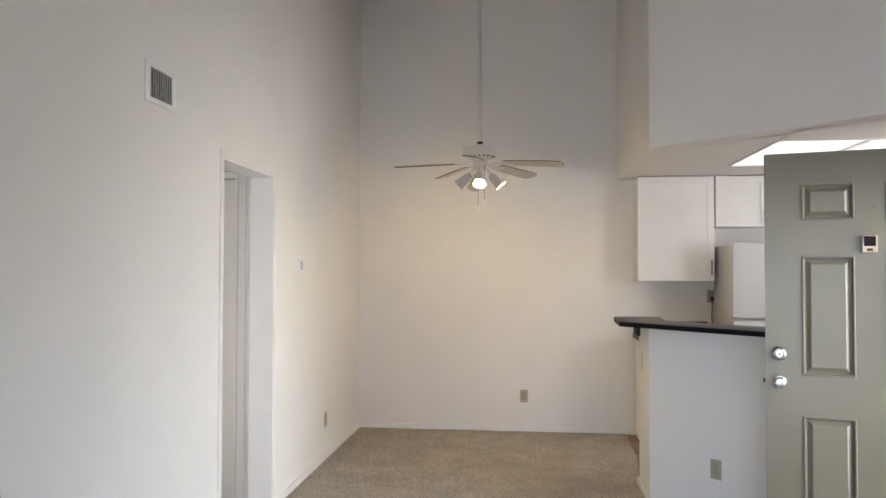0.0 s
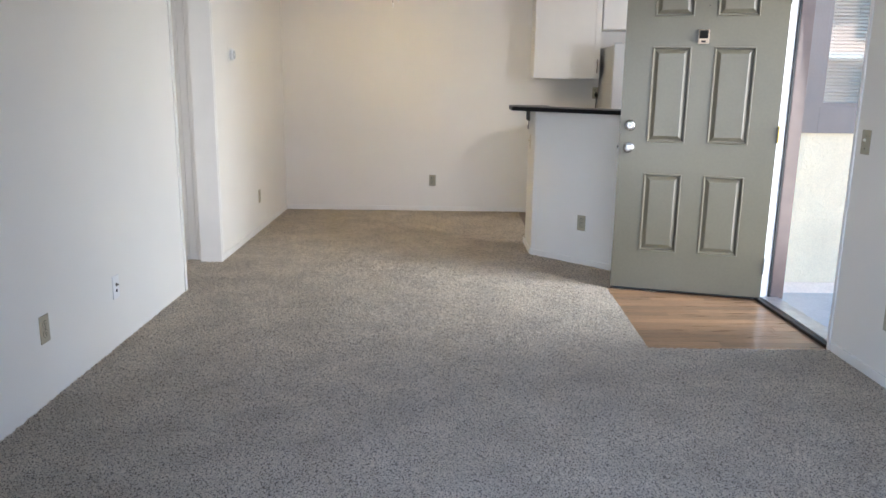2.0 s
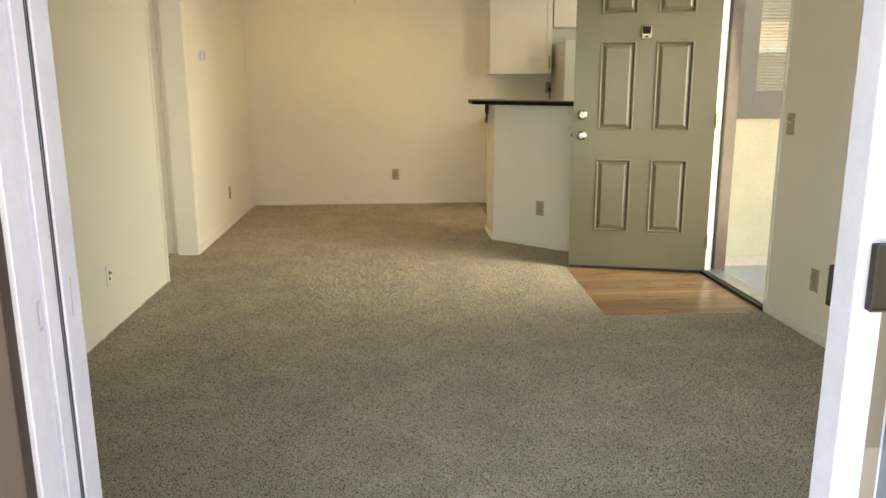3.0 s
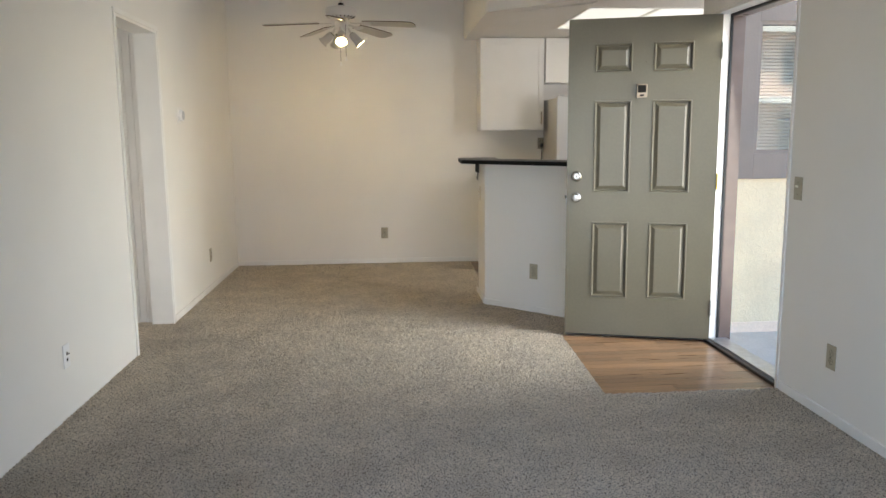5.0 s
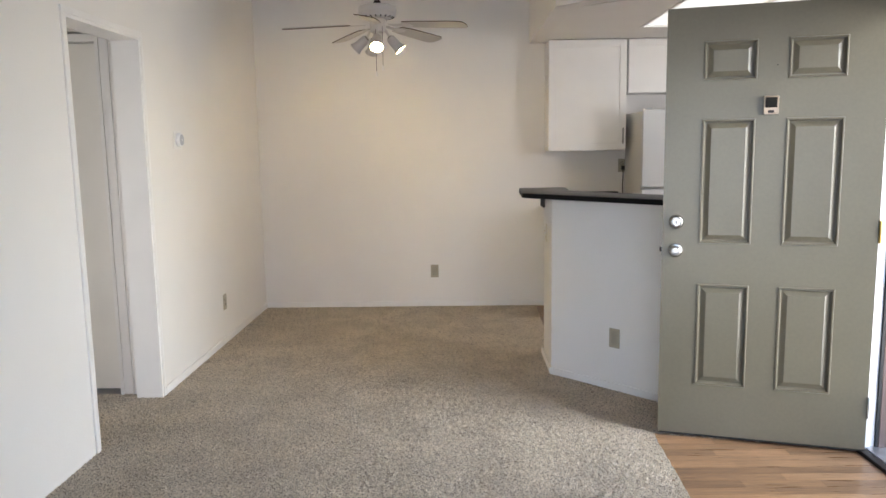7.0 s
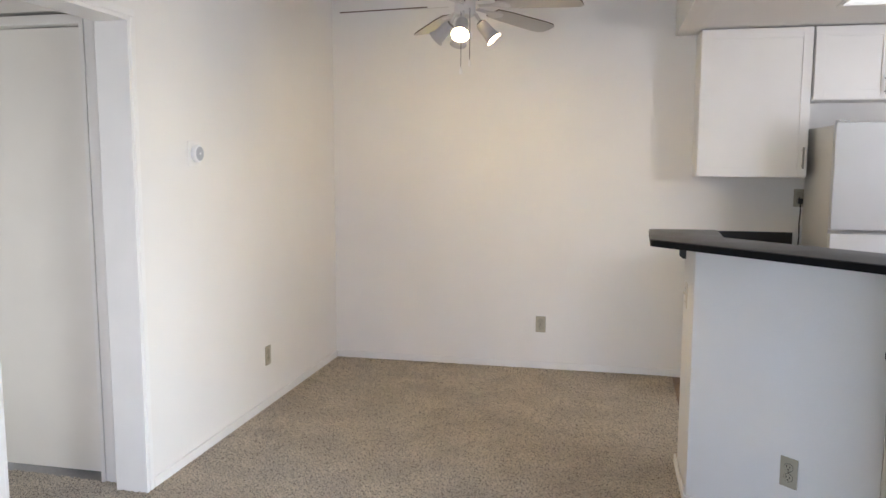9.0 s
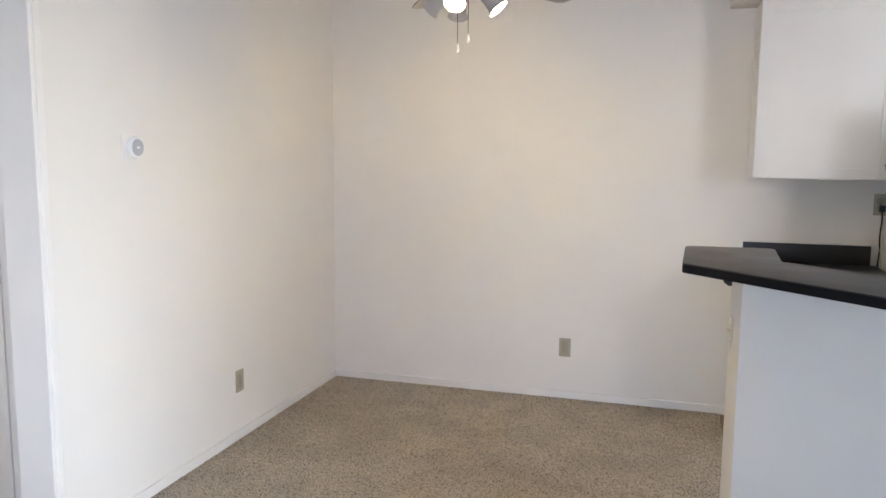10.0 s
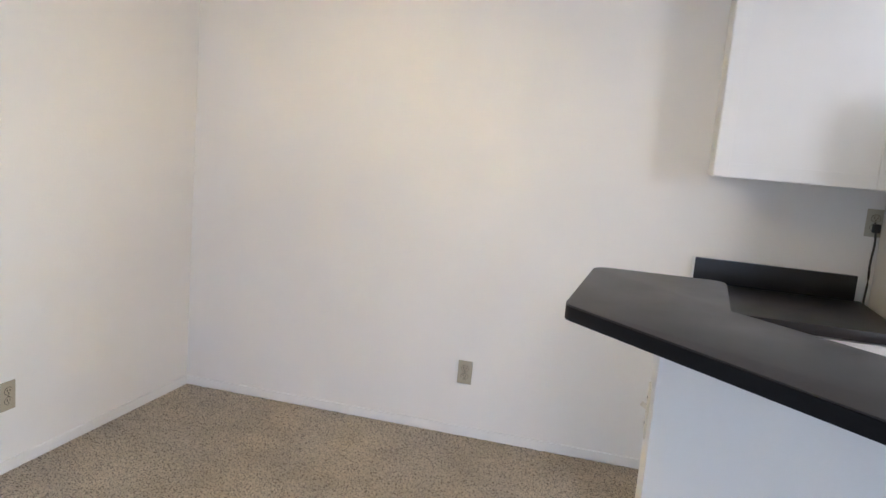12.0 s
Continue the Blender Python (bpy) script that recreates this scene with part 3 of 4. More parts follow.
# ---- wall plates ----
def plate(m, colour, kind, label, category, size=(0.070, 0.115), group=""):
    """A wall plate that faces local -y, centred on its origin."""
    w, h = size[0] / 2, size[1] / 2
    ob = thing("wall_outlet" if kind == "outlet" else "light_switch" if kind == "switch" else "cable_jack_plate", m, label, category, group)
    part("cover_plate", bm_box(-w, -0.006, -h, w, -0.0005, h, bevel=0.0025), colour, ob, smooth=True)
    if kind == "outlet":
        for s in (-1, 1):
            bm = bmesh.new()
            prism(bm, [(0.017 * math.cos(a) * (1 if abs(math.sin(a)) < 0.8 else 0.95), 0.0145 * math.sin(a)) for a in (2 * math.pi * k / 16 for k in range(16))], 0, 0.0025)
            bm.transform(pose(0, -0.0055, s * 0.0195, 90))
            r = part("receptacle", bm, colour, ob)
            bm = bmesh.new()
            prism(bm, [(0.0188 * math.cos(a), 0.0163 * math.sin(a)) for a in (2 * math.pi * k / 16 for k in range(16))], 0, 0.0004)
            bm.transform(pose(0, -0.0059, s * 0.0195, 90))
            part("rim_gap", bm, M_GAP, r, "dark gap round the socket")
            bm = bmesh.new()
            box(bm, -0.0080, -0.0086, s * 0.0195 - 0.001, -0.0050, -0.0078, s * 0.0195 + 0.008)
            box(bm, 0.0047, -0.0086, s * 0.0195 - 0.001, 0.0075, -0.0078, s * 0.0195 + 0.007)
            box(bm, -0.0025, -0.0086, s * 0.0195 - 0.010, 0.0025, -0.0078, s * 0.0195 - 0.005)
            part("slots", bm, M_SLOT, r, "dark socket slots")
        part("screw", lathe(bmesh.new(), [(0, 0.0015), (0.003, 0.001), (0.0035, 0)], pose(0, -0.006, 0, 90), 10), M_NICKEL, ob)
    elif kind == "switch":
        part("toggle_slot", bm_box(-0.006, -0.0068, -0.013, 0.006, -0.0058, 0.013), colour, ob)
        bm = bm_box(-0.0042, -0.021, -0.005, 0.0042, -0.005, 0.005, bevel=0.0015)
        bm.transform(pose(0, 0, 0.004, -28))
        part("toggle", bm, M_IVORY, ob)
        for s in (-1, 1):
            part("screw", lathe(bmesh.new(), [(0, 0.0015), (0.003, 0.001), (0.0035, 0)], pose(0, -0.006, s * 0.03, 90), 10), M_NICKEL, ob)
    else:
        part("jack", lathe(bmesh.new(), [(0, 0.012), (0.0045, 0.012), (0.0045, 0.002), (0.009, 0.002), (0.009, 0)], pose(0, -0.006, 0.012, 90), 12), M_NICKEL, ob, "metal cable socket")
        part("jack_port", bm_box(-0.007, -0.0072, -0.026, 0.007, -0.0055, -0.012), M_SLOT, ob, "dark telephone socket")
    return ob


OUT = "beige double power outlet low on the wall"
plate(pose(0.029, YN, 0.319), M_BEIGE, "outlet", "beige double power outlet on the dining wall", "outlet", group="wall outlets")
plate(pose(XW, 5.878, 0.307, 0, 0, 90), M_BEIGE, "outlet", OUT, "outlet", group="wall outlets")
plate(pose(XW, 2.163, 0.307, 0, 0, 90), M_BEIGE, "outlet", OUT, "outlet", group="wall outlets")
plate(pose(XE, 2.432, 0.303, 0, 0, -90), M_BEIGE, "outlet", OUT, "outlet", group="wall outlets")
plate(pose(*diag(0.463, 0.0, 0.311), 0, 0, -45), M_BEIGE, "outlet", "beige double power outlet on the half wall", "outlet", group="wall outlets")
plate(pose(1.683, YN, 1.235), M_BEIGE, "outlet", "beige double power outlet above the kitchen worktop", "outlet", group="wall outlets")
plate(pose(XW, 2.845, 0.298, 0, 0, 90), M_WHITEP, "jack", "white cable and telephone wall plate", "wall plate")
plate(pose(XE, 2.800, 1.058, 0, 0, -90), M_BEIGE, "switch", "beige light switch beside the front door", "light switch")
plate(pose(0.829, 5.345, 0.858, 0, 0, -90), M_IVORY, "switch", "ivory light switch on the half wall's end", "light switch")
cord()


def thermostat():
    ob = thing("thermostat", pose(XW, 5.132, 1.496, 0, 90, 0), "round white thermostat on a square wall plate", "thermostat")
    part("back_plate", bm_box(-0.058, -0.062, 0.0005, 0.058, 0.062, 0.005, bevel=0.002), M_TRIM, ob, "flat white square plate")
    part("ring", lathe(bmesh.new(), [(0.040, 0.005), (0.042, 0.008), (0.042, 0.024), (0.039, 0.029), (0.034, 0.030), (0, 0.030)], n=40), M_WHITEP, ob, smooth=True)
    d = part("face", lathe(bmesh.new(), [(0.034, 0.0302), (0.033, 0.0325), (0, 0.0335)], n=40), M_GREYP, ob, "grey round face", smooth=True)
    part("display", bm_box(-0.004, -0.008, 0.0328, 0.004, 0.008, 0.0342), M_WHITEP, d, "small pale display")


thermostat()


def vent():
    ob = thing("wall_vent", pose(XW, 3.19, 2.25, 0, 0, 90), "white metal air vent with upright louvres", "vent")
    bm = bmesh.new()
    for a in ((-0.135, -0.085, -0.098, 0.085), (0.098, -0.085, 0.135, 0.085), (-0.098, -0.085, 0.098, -0.062), (-0.098, 0.062, 0.098, 0.085)):
        box(bm, a[0], -0.012, a[1], a[2], -0.0005, a[3], bevel=0.002)
    part("frame", bm, M_TRIM, ob)
    # no duct is cut; this sheet's dark colour is the shade between louvres
    part("backing", bm_box(-0.098, -0.0015, -0.062, 0.098, -0.001, 0.062), M_GAP, ob, "flat dark sheet drawn for the duct's shade")
    for k in range(10):
        bm = bm_box(-0.0008, -0.010, -0.062, 0.0008, 0.010, 0.062)
        bm.transform(pose(-0.088 + k * 0.0196, -0.0095, 0, 0, 0, -50))
        part("louvre", bm, M_TRIM, ob)


vent()


# ---- hall door ----
def hall_door():
    ob = thing("door_1", pose(-1.775, 4.755, 0.0), "closed flat white hall door", "door", kind="structure")
    part("leaf", bm_box(-0.74, 0.0, 0.018, 0.0, 0.035, 2.04, bevel=0.002), M_DOORW, ob)
    bm = bmesh.new()
    box(bm, 0.004, -0.055, -0.010, 0.024, 0.045, 2.085)
    box(bm, 0.024, -0.048, -0.010, 0.075, -0.030, 2.115, bevel=0.004)
    box(bm, 0.075, -0.043, -0.010, 0.1295, -0.028, 2.115, bevel=0.004)
    box(bm, -0.74, -0.055, 2.046, 0.004, 0.045, 2.085)
    part("frame", bm, M_TRIM, ob)
    for z in (0.25, 1.05, 1.78):
        part("hinge", lathe(bmesh.new(), [(0, 0), (0.006, 0), (0.006, 0.09), (0, 0.09)], pose(0.002, -0.004, z), 10), M_NICKEL, ob, "small nickel hinge")


hall_door()


# ---- front door ----
def front_door():
    ob = thing("door_2", pose(2.116, 3.780, 0.0, 0, 0, 163.75), "open sage-green six-panel front door", "door", kind="structure")
    W, H, T, Z0 = 0.922, 2.03, 0.044, 0.016
    xs = (0.161, 0.399, 0.527, 0.757)
    zs = (0.269, 0.766, 0.961, 1.540, 1.715, 1.892)
    cols, rows_ = ((xs[0], xs[1]), (xs[2], xs[3])), ((zs[0], zs[1]), (zs[2], zs[3]), (zs[4], zs[5]))
    bm = bmesh.new()
    gx, gz = sorted((0.0, *xs, W)), sorted((Z0, *zs, Z0 + H))
    for yy in (0.0, -T):
        for i in range(len(gx) - 1):
            for j in range(len(gz) - 1):
                if (gx[i], gx[i + 1]) in cols and (gz[j], gz[j + 1]) in rows_:
                    continue
                q = [bm.verts.new((x, yy, z)) for x, z in ((gx[i], gz[j]), (gx[i + 1], gz[j]), (gx[i + 1], gz[j + 1]), (gx[i], gz[j + 1]))]
                bm.faces.new(q)
    for a, b in (((0, Z0), (W, Z0)), ((W, Z0), (W, Z0 + H)), ((W, Z0 + H), (0, Z0 + H)), ((0, Z0 + H), (0, Z0))):
        bm.faces.new([bm.verts.new(p) for p in ((a[0], 0, a[1]), (b[0], 0, b[1]), (b[0], -T, b[1]), (a[0], -T, a[1]))])
    bmesh.ops.remove_doubles(bm, verts=bm.verts, dist=1e-5)
    bmesh.ops.recalc_face_normals(bm, faces=bm.faces)
    leaf = part("leaf", bm, M_SAGE, ob)
    for x0, x1 in cols:
        for z0, z1 in rows_:
            bm = bmesh.new()
            for sgn, base in ((1, 0.0), (-1, -T)):
                prev = None
                for ins, dep in ((0.0, 0.0), (0.003, 0.005), (0.008, 0.005), (0.012, -0.004), (0.016, -0.012), (0.020, -0.012), (0.041, -0.001), (0.043, -0.001)):
                    ring = [bm.verts.new((x, base + sgn * dep, z)) for x, z in ((x0 + ins, z0 + ins), (x1 - ins, z0 + ins), (x1 - ins, z1 - ins), (x0 + ins, z1 - ins))]
                    if prev:
                        for k in range(4):
                            bm.faces.new((prev[k], prev[(k + 1) % 4], ring[(k + 1) % 4], ring[k]))
                    prev = ring
                bm.faces.new(prev)
            bmesh.ops.recalc_face_normals(bm, faces=bm.faces)
            part("panel", bm, M_SAGE, leaf)
    kx = W - 0.062
    bm = lathe(bmesh.new(), [(0.033, 0), (0.033, 0.004), (0.029, 0.009), (0.013, 0.012), (0.012, 0.030), (0.020, 0.036), (0.027, 0.046), (0.027, 0.056), (0.020, 0.064), (0, 0.066)], pose(kx, 0.0, 0.925, -90), 28)
    part("knob", bm, M_NICKEL, ob, "satin nickel door knob", smooth=True)
    bm = lathe(bmesh.new(), [(0.034, 0), (0.034, 0.006), (0.030, 0.014), (0.024, 0.018), (0.021, 0.018), (0.019, 0.012), (0, 0.012)], pose(kx, 0.0, 1.062, -90), 32)
    lock = part("deadbolt", bm, M_NICKEL, ob, "satin nickel deadbolt", smooth=True)
    part("cylinder", lathe(bmesh.new(), [(0.0155, 0.0121), (0.0155, 0.019), (0.0135, 0.0205), (0, 0.0205)], pose(kx, 0.0, 1.062, -90), 24), M_WHITEP, lock, "pale lock cylinder", smooth=True)
    part("keyway", bm_box(kx - 0.0025, 0.0203, 1.054, kx + 0.0025, 0.0212, 1.068), M_SLOT, lock, "dark keyhole")
    part("latch_plate", bm_box(W, -0.034, 0.895, W + 0.0015, -0.010, 0.955), M_NICKEL, ob)
    part("latch_bolt", bm_box(W, -0.029, 0.915, W + 0.012, -0.015, 0.936, bevel=0.003), M_STEEL, ob)
    vx = 0.465
    v = part("door_viewer", bm_box(vx - 0.032, 0.0, 1.556, vx + 0.032, 0.016, 1.639, bevel=0.004), M_CHAMP, ob, "small door viewer chime", smooth=True)
    part("viewer_screen", bm_box(vx - 0.024, 0.016, 1.586, vx + 0.026, 0.0185, 1.632, bevel=0.001), M_SLOT, v, "dark viewer window")
    part("viewer_button", bm_box(vx - 0.012, 0.016, 1.563, vx + 0.014, 0.0185, 1.575, bevel=0.001), M_STEEL, v)
    part("nail_hole", lathe(bmesh.new(), [(0.003, 0.0), (0.003, 0.0006), (0, 0.0006)], pose(vx - 0.02, 0.0, 1.775, -90), 8), M_SLOT, ob)
    part("door_sweep", bm_box(0.004, -0.036, 0.004, W - 0.004, -0.008, 0.0165), M_BLACK, ob, "black rubber door sweep")
    for z in (0.22, 1.03, 1.83):
        bm = lathe(bmesh.new(), [(0, -0.05), (0.007, -0.05), (0.007, 0.05), (0, 0.05)], pose(-0.006, 0.004, z), 10)
        box(bm, -0.003, -0.036, z - 0.05, -0.0003, 0.0, z + 0.05)
        part("hinge", bm, M_BRASS if z == 1.03 else M_TRIM, ob, "brass hinge" if z == 1.03 else "painted-over hinge")


front_door()


def door_frame():
    ob = thing("door_frame", pose(XE, 3.36, 0.0), "white front door frame, outer part worn mauve", "door frame", kind="structure")
    y0, y1 = -0.455, 0.470
    for nm, a, b in (("jamb", y1, y1 + 0.02), ("jamb", y0 - 0.02, y0)):
        part(nm, bm_box(-0.008, a, -0.014, 0.085, b, 2.07, bevel=0.002), M_TRIM, ob)
    part("head", bm_box(-0.008, y0, 2.052, 0.085, y1, 2.07, bevel=0.002), M_TRIM, ob)
    for a, b in ((y1 - 0.014, y1 + 0.02), (y0 - 0.02, y0 + 0.014)):
        part("outer_jamb", bm_box(0.098, a, -0.014, 0.176, b, 2.07, bevel=0.003), M_MAUVE, ob, "worn mauve-brown outer jamb")
        part("weatherstrip", bm_box(0.0855, a + 0.002, -0.010, 0.0975, b - 0.002, 2.066), M_BLACK, ob, "black rubber weatherstrip")
    part("outer_head", bm_box(0.098, y0 + 0.014, 2.036, 0.176, y1 - 0.014, 2.07, bevel=0.003), M_MAUVE, ob, "worn mauve-brown outer head")
    part("weatherstrip", bm_box(0.0855, y0 + 0.014, 2.038, 0.0975, y1 - 0.014, 2.066), M_BLACK, ob, "black rubber weatherstrip")
    part("threshold", bm_box(0.040, y0, -0.016, 0.150, y1, 0.012, bevel=0.004), M_SILL, ob, "worn aluminium threshold")
    part("threshold_strip", bm_box(-0.002, y0, -0.012, 0.036, y1, 0.010, bevel=0.004), M_STEEL, ob, "dark bronze floor strip")
    part("hinge_leaf", bm_box(0.010, y1 - 0.0025, 0.98, 0.046, y1 - 0.0003, 1.08), M_BRASS, ob, "brass hinge leaf")
    part("strike", bm_box(0.02, y0 - 0.0003, 0.89, 0.05, y0 + 0.002, 0.96), M_BRASS, ob, "brass strike plate")


door_frame()


# ---- ceiling fan ----
def ceiling_fan():
    cx, cy, FZ = -0.292, 5.78, 2.282
    top = roof_z(cx, cy)
    ob = thing("ceiling_fan", pose(cx, cy, FZ), "white five-blade ceiling fan with four lamps", "ceiling fan")
    zt = top - FZ
    tilt = math.degrees(math.atan(0.241))
    part("canopy", lathe(bmesh.new(), [(0.0, 0.0), (0.066, 0.0), (0.068, -0.012), (0.055, -0.040), (0.030, -0.062), (0.016, -0.066), (0, -0.066)], pose(0, 0, zt - 0.001) @ pose(0, 0, 0, tilt), 28), M_FAN, ob, smooth=True)
    part("downrod", tube(bmesh.new(), [(0, 0, zt - 0.05), (0, 0, 0.11)], 0.0125, 12), M_FAN, ob, smooth=True)
    part("collar", lathe(bmesh.new(), [(0, 0.15), (0.02, 0.15), (0.026, 0.135), (0.030, 0.116), (0, 0.116)], n=16), M_STEEL, ob, "dark rod collar", smooth=True)
    part("motor", lathe(bmesh.new(), [(0, 0.118), (0.10, 0.116), (0.128, 0.106), (0.132, 0.095), (0.132, 0.068), (0.126, 0.060), (0.126, 0.050), (0.120, 0.038), (0.09, 0.028), (0.06, 0.026), (0, 0.026)], n=40), M_FAN, ob, smooth=True)
    slot = mesh_of("vent_slot", bm_box(-0.011, -0.004, -0.0015, 0.011, 0.004, 0.0015), M_GAP)
    for k in range(20):
        a = 2 * math.pi * k / 20
        s = new("vent_slot", slot)
        s.parent = ob
        s.matrix_local = pose(0.108 * math.cos(a), 0.108 * math.sin(a), 0.0335, 0, 0, math.degrees(a)) @ pose(0, 0, 0, 0, -22, 0)
    part("switch_housing", lathe(bmesh.new(), [(0, 0.026), (0.052, 0.026), (0.056, 0.018), (0.056, -0.045), (0.050, -0.062), (0.030, -0.072), (0, -0.072)], n=32), M_FAN, ob, smooth=True)
    for ang in (196, 268, 340, 52, 124):
        m = pose(0, 0, -0.006, 0, 0, ang) @ pose(0, 0, 0, 0, 4.5, 0) @ pose(0, 0, 0, -11, 0, 0)
        bm = bmesh.new()
        out = [(0.20, -0.048), (0.30, -0.060), (0.56, -0.068), (0.62, -0.064), (0.645, -0.045), (0.652, 0.0), (0.645, 0.045), (0.62, 0.064), (0.56, 0.068), (0.30, 0.060), (0.20, 0.048)]
        prism(bm, out, -0.003, 0.003)
        bm.transform(m)
        bl = part("blade", bm, M_BLADE, ob, "white blade with a brown edge")
        bl.data.materials.append(M_BLADEEDGE)
        for f in bl.data.polygons:
            f.material_index = int(abs(f.normal.z) < 0.5)
        bm = bmesh.new()
        prism(bm, [(0.085, -0.014), (0.16, -0.012), (0.215, -0.040), (0.255, -0.030), (0.27, 0.0), (0.255, 0.030), (0.215, 0.040), (0.16, 0.012), (0.085, 0.014)], -0.0085, -0.0035)
        bm.transform(m)
        part("blade_iron", bm, M_FAN, bl)
    for ang, out, lit in ((272, 0.66, True), (2, 0.66, True), (114, 0.66, True), (168, 0.95, False)):
        dr = Vector((math.cos(radians(ang)), math.sin(radians(ang)), 0))
        axis = (dr * out + Vector((0, 0, -0.75))).normalized()
        base = dr * 0.080 + Vector((0, 0, -0.100))
        m = Matrix.Translation(base) @ axis.to_track_quat("Z", "Y").to_matrix().to_4x4()
        arm = tube(bmesh.new(), [dr * 0.03 + Vector((0, 0, -0.03)), dr * 0.06 + Vector((0, 0, -0.060)), base + axis * 0.008], 0.009)
        part("lamp_arm", arm, M_FAN, ob, smooth=True)
        sh = lathe(bmesh.new(), [(0.0, 0.0), (0.020, 0.0), (0.029, 0.006), (0.033, 0.024), (0.034, 0.066), (0.036, 0.086), (0.041, 0.102), (0.047, 0.112), (0.0455, 0.1135), (0.039, 0.103), (0.034, 0.087), (0.0315, 0.066), (0.030, 0.030), (0.0, 0.012)], m, 28)
        part("fitter", lathe(bmesh.new(), [(0, -0.004), (0.018, -0.004), (0.022, 0.002), (0.022, 0.0), (0.0, 0.0)], m, 20), M_NICKEL, ob, "small metal shade fitter", smooth=True)
        s = part("lamp_shade", sh, M_CREAMLAMP, ob, "white frosted glass shade", smooth=True)
        part("bulb", lathe(bmesh.new(), [(0, 0.014), (0.013, 0.016), (0.018, 0.052), (0.027, 0.082), (0.031, 0.096), (0.026, 0.106), (0, 0.110)], m, 20), M_BULB if lit else M_WHITEP, s, "lit warm-white bulb" if lit else "unlit white bulb", smooth=True)
    for x, y, z0, z1 in ((0.035, -0.045, -0.03, -0.327), (-0.010, -0.052, -0.04, -0.367)):
        c = part("pull_chain", tube(bmesh.new(), [(x, y, z0), (x, y, z1 + 0.03)], 0.0015, 6), M_STEEL, ob, "thin dark pull chain")
        part("chain_pull", lathe(bmesh.new(), [(0, 0.036), (0.005, 0.034), (0.009, 0.008), (0.006, 0), (0, 0)], pose(x, y, z1), 12), M_WHITEP, c, smooth=True)


ceiling_fan()


# ---- patio door ----
def patio_door():
    ob = thing("door_3", pose(0.0, 0.0, 0.0), "open white aluminium sliding patio door", "door", kind="structure")
    L0, R0, H = -0.53, 1.99, 2.06
    bm = bmesh.new()
    box(bm, L0, EXT, -0.016, -0.486, 0.04, H)
    box(bm, -0.486, -0.010, -0.016, -0.474, 0.044, H, bevel=0.002)
    box(bm, -0.486, -0.060, -0.016, -0.476, -0.024, H, bevel=0.002)
    box(bm, -0.486, -0.090, -0.016, -0.481, -0.064, H)
    box(bm, -0.486, EXT, -0.016, -0.474, -0.094, H, bevel=0.002)
    part("jamb", bm, M_ALU, ob)
    part("groove_strip", bm_box(-0.486, -0.024, -0.016, -0.4775, -0.010, H), M_ALUG, ob, "grey groove strip")
    for y in (-0.0215, -0.0145):
        part("seal", bm_box(-0.4775, y - 0.0011, -0.016, -0.4768, y + 0.0011, H), M_BLACK, ob, "thin dark brush seal")
    for x, y, z, w, k in ((-0.4810, -0.073, 0.985, 0.005, 0.003), (-0.4810, -0.076, 0.968, 0.002, 0.014), (-0.4810, -0.072, 0.948, 0.004, 0.003), (-0.4740, 0.012, 0.97, 0.002, 0.030)):
        part("scuff", bm_box(x, y - w, z - k, x + 0.0006, y + w, z + k), M_GREYP, ob, "faint grey scuff")
    bm = bmesh.new()
    box(bm, 1.94, EXT, -0.016, R0, 0.04, H)
    part("jamb", bm, M_ALU, ob)
    bm = bmesh.new()
    box(bm, -0.486, EXT, 2.02, 1.94, 0.04, H)
    part("head", bm, M_ALU, ob)
    bm = bmesh.new()
    box(bm, -0.486, EXT, -0.016, 1.94, 0.03, 0.004)
    for y in (-0.118, -0.058, -0.016):
        box(bm, -0.486, y - 0.003, 0.004, 1.94, y + 0.003, 0.018)
    part("track", bm, M_SILL, ob, "worn aluminium floor track")
    # sliding panel, pushed open
    S0, S1, y0, y1 = 0.65, 1.86, -0.080, -0.026
    bm = bmesh.new()
    box(bm, S0, y0, 0.02, S0 + 0.046, y1, 2.015, bevel=0.002)
    box(bm, S1 - 0.06, y0, 0.02, S1, y1, 2.015, bevel=0.002)
    box(bm, S0 + 0.106, y0 + 0.008, 0.02, S1 - 0.06, y1 - 0.008, 0.10)
    box(bm, S0 + 0.106, y0 + 0.008, 1.955, S1 - 0.06, y1 - 0.008, 2.015)
    panel = part("sliding_panel", bm, M_ALU, ob)
    part("glazing_channel", bm_box(S0 + 0.046, y0 + 0.004, 0.02, S0 + 0.072, y1 - 0.006, 2.015), M_GREYTRIM, panel, "brown-grey glazing channel")
    part("bead", bm_box(S0 + 0.072, y0 + 0.001, 0.02, S0 + 0.0738, y1 - 0.006, 2.015), M_ALU, panel, "thin pale bead")
    # opaque band; its blue-grey stands in for what the glass reflects and shows
    part("glass_band", bm_box(S0 + 0.0738, y0 + 0.004, 0.02, S0 + 0.106, y1 - 0.010, 2.015), M_ALUG, panel, "blue-grey band in place of reflecting glass")
    pane = part("pane", bm_box(S0 + 0.106, -0.056, 0.10, S1 - 0.06, -0.050, 1.955), M_GLASS, panel, "clear glass")
    pane.visible_shadow = False
    h0, h1, za, zb = S0 + 0.017, S0 + 0.073, 0.950, 1.048
    h = part("handle", bm_box(h0, y0 - 0.012, za, h1, y0, zb, bevel=0.003), M_STEEL, panel, "dark bronze handle plate", smooth=True)
    bm = bm_box(h0, y0 - 0.015, za, h1, y0 - 0.011, za + 0.003)
    box(bm, h0, y0 - 0.015, zb - 0.003, h1, y0 - 0.011, zb)
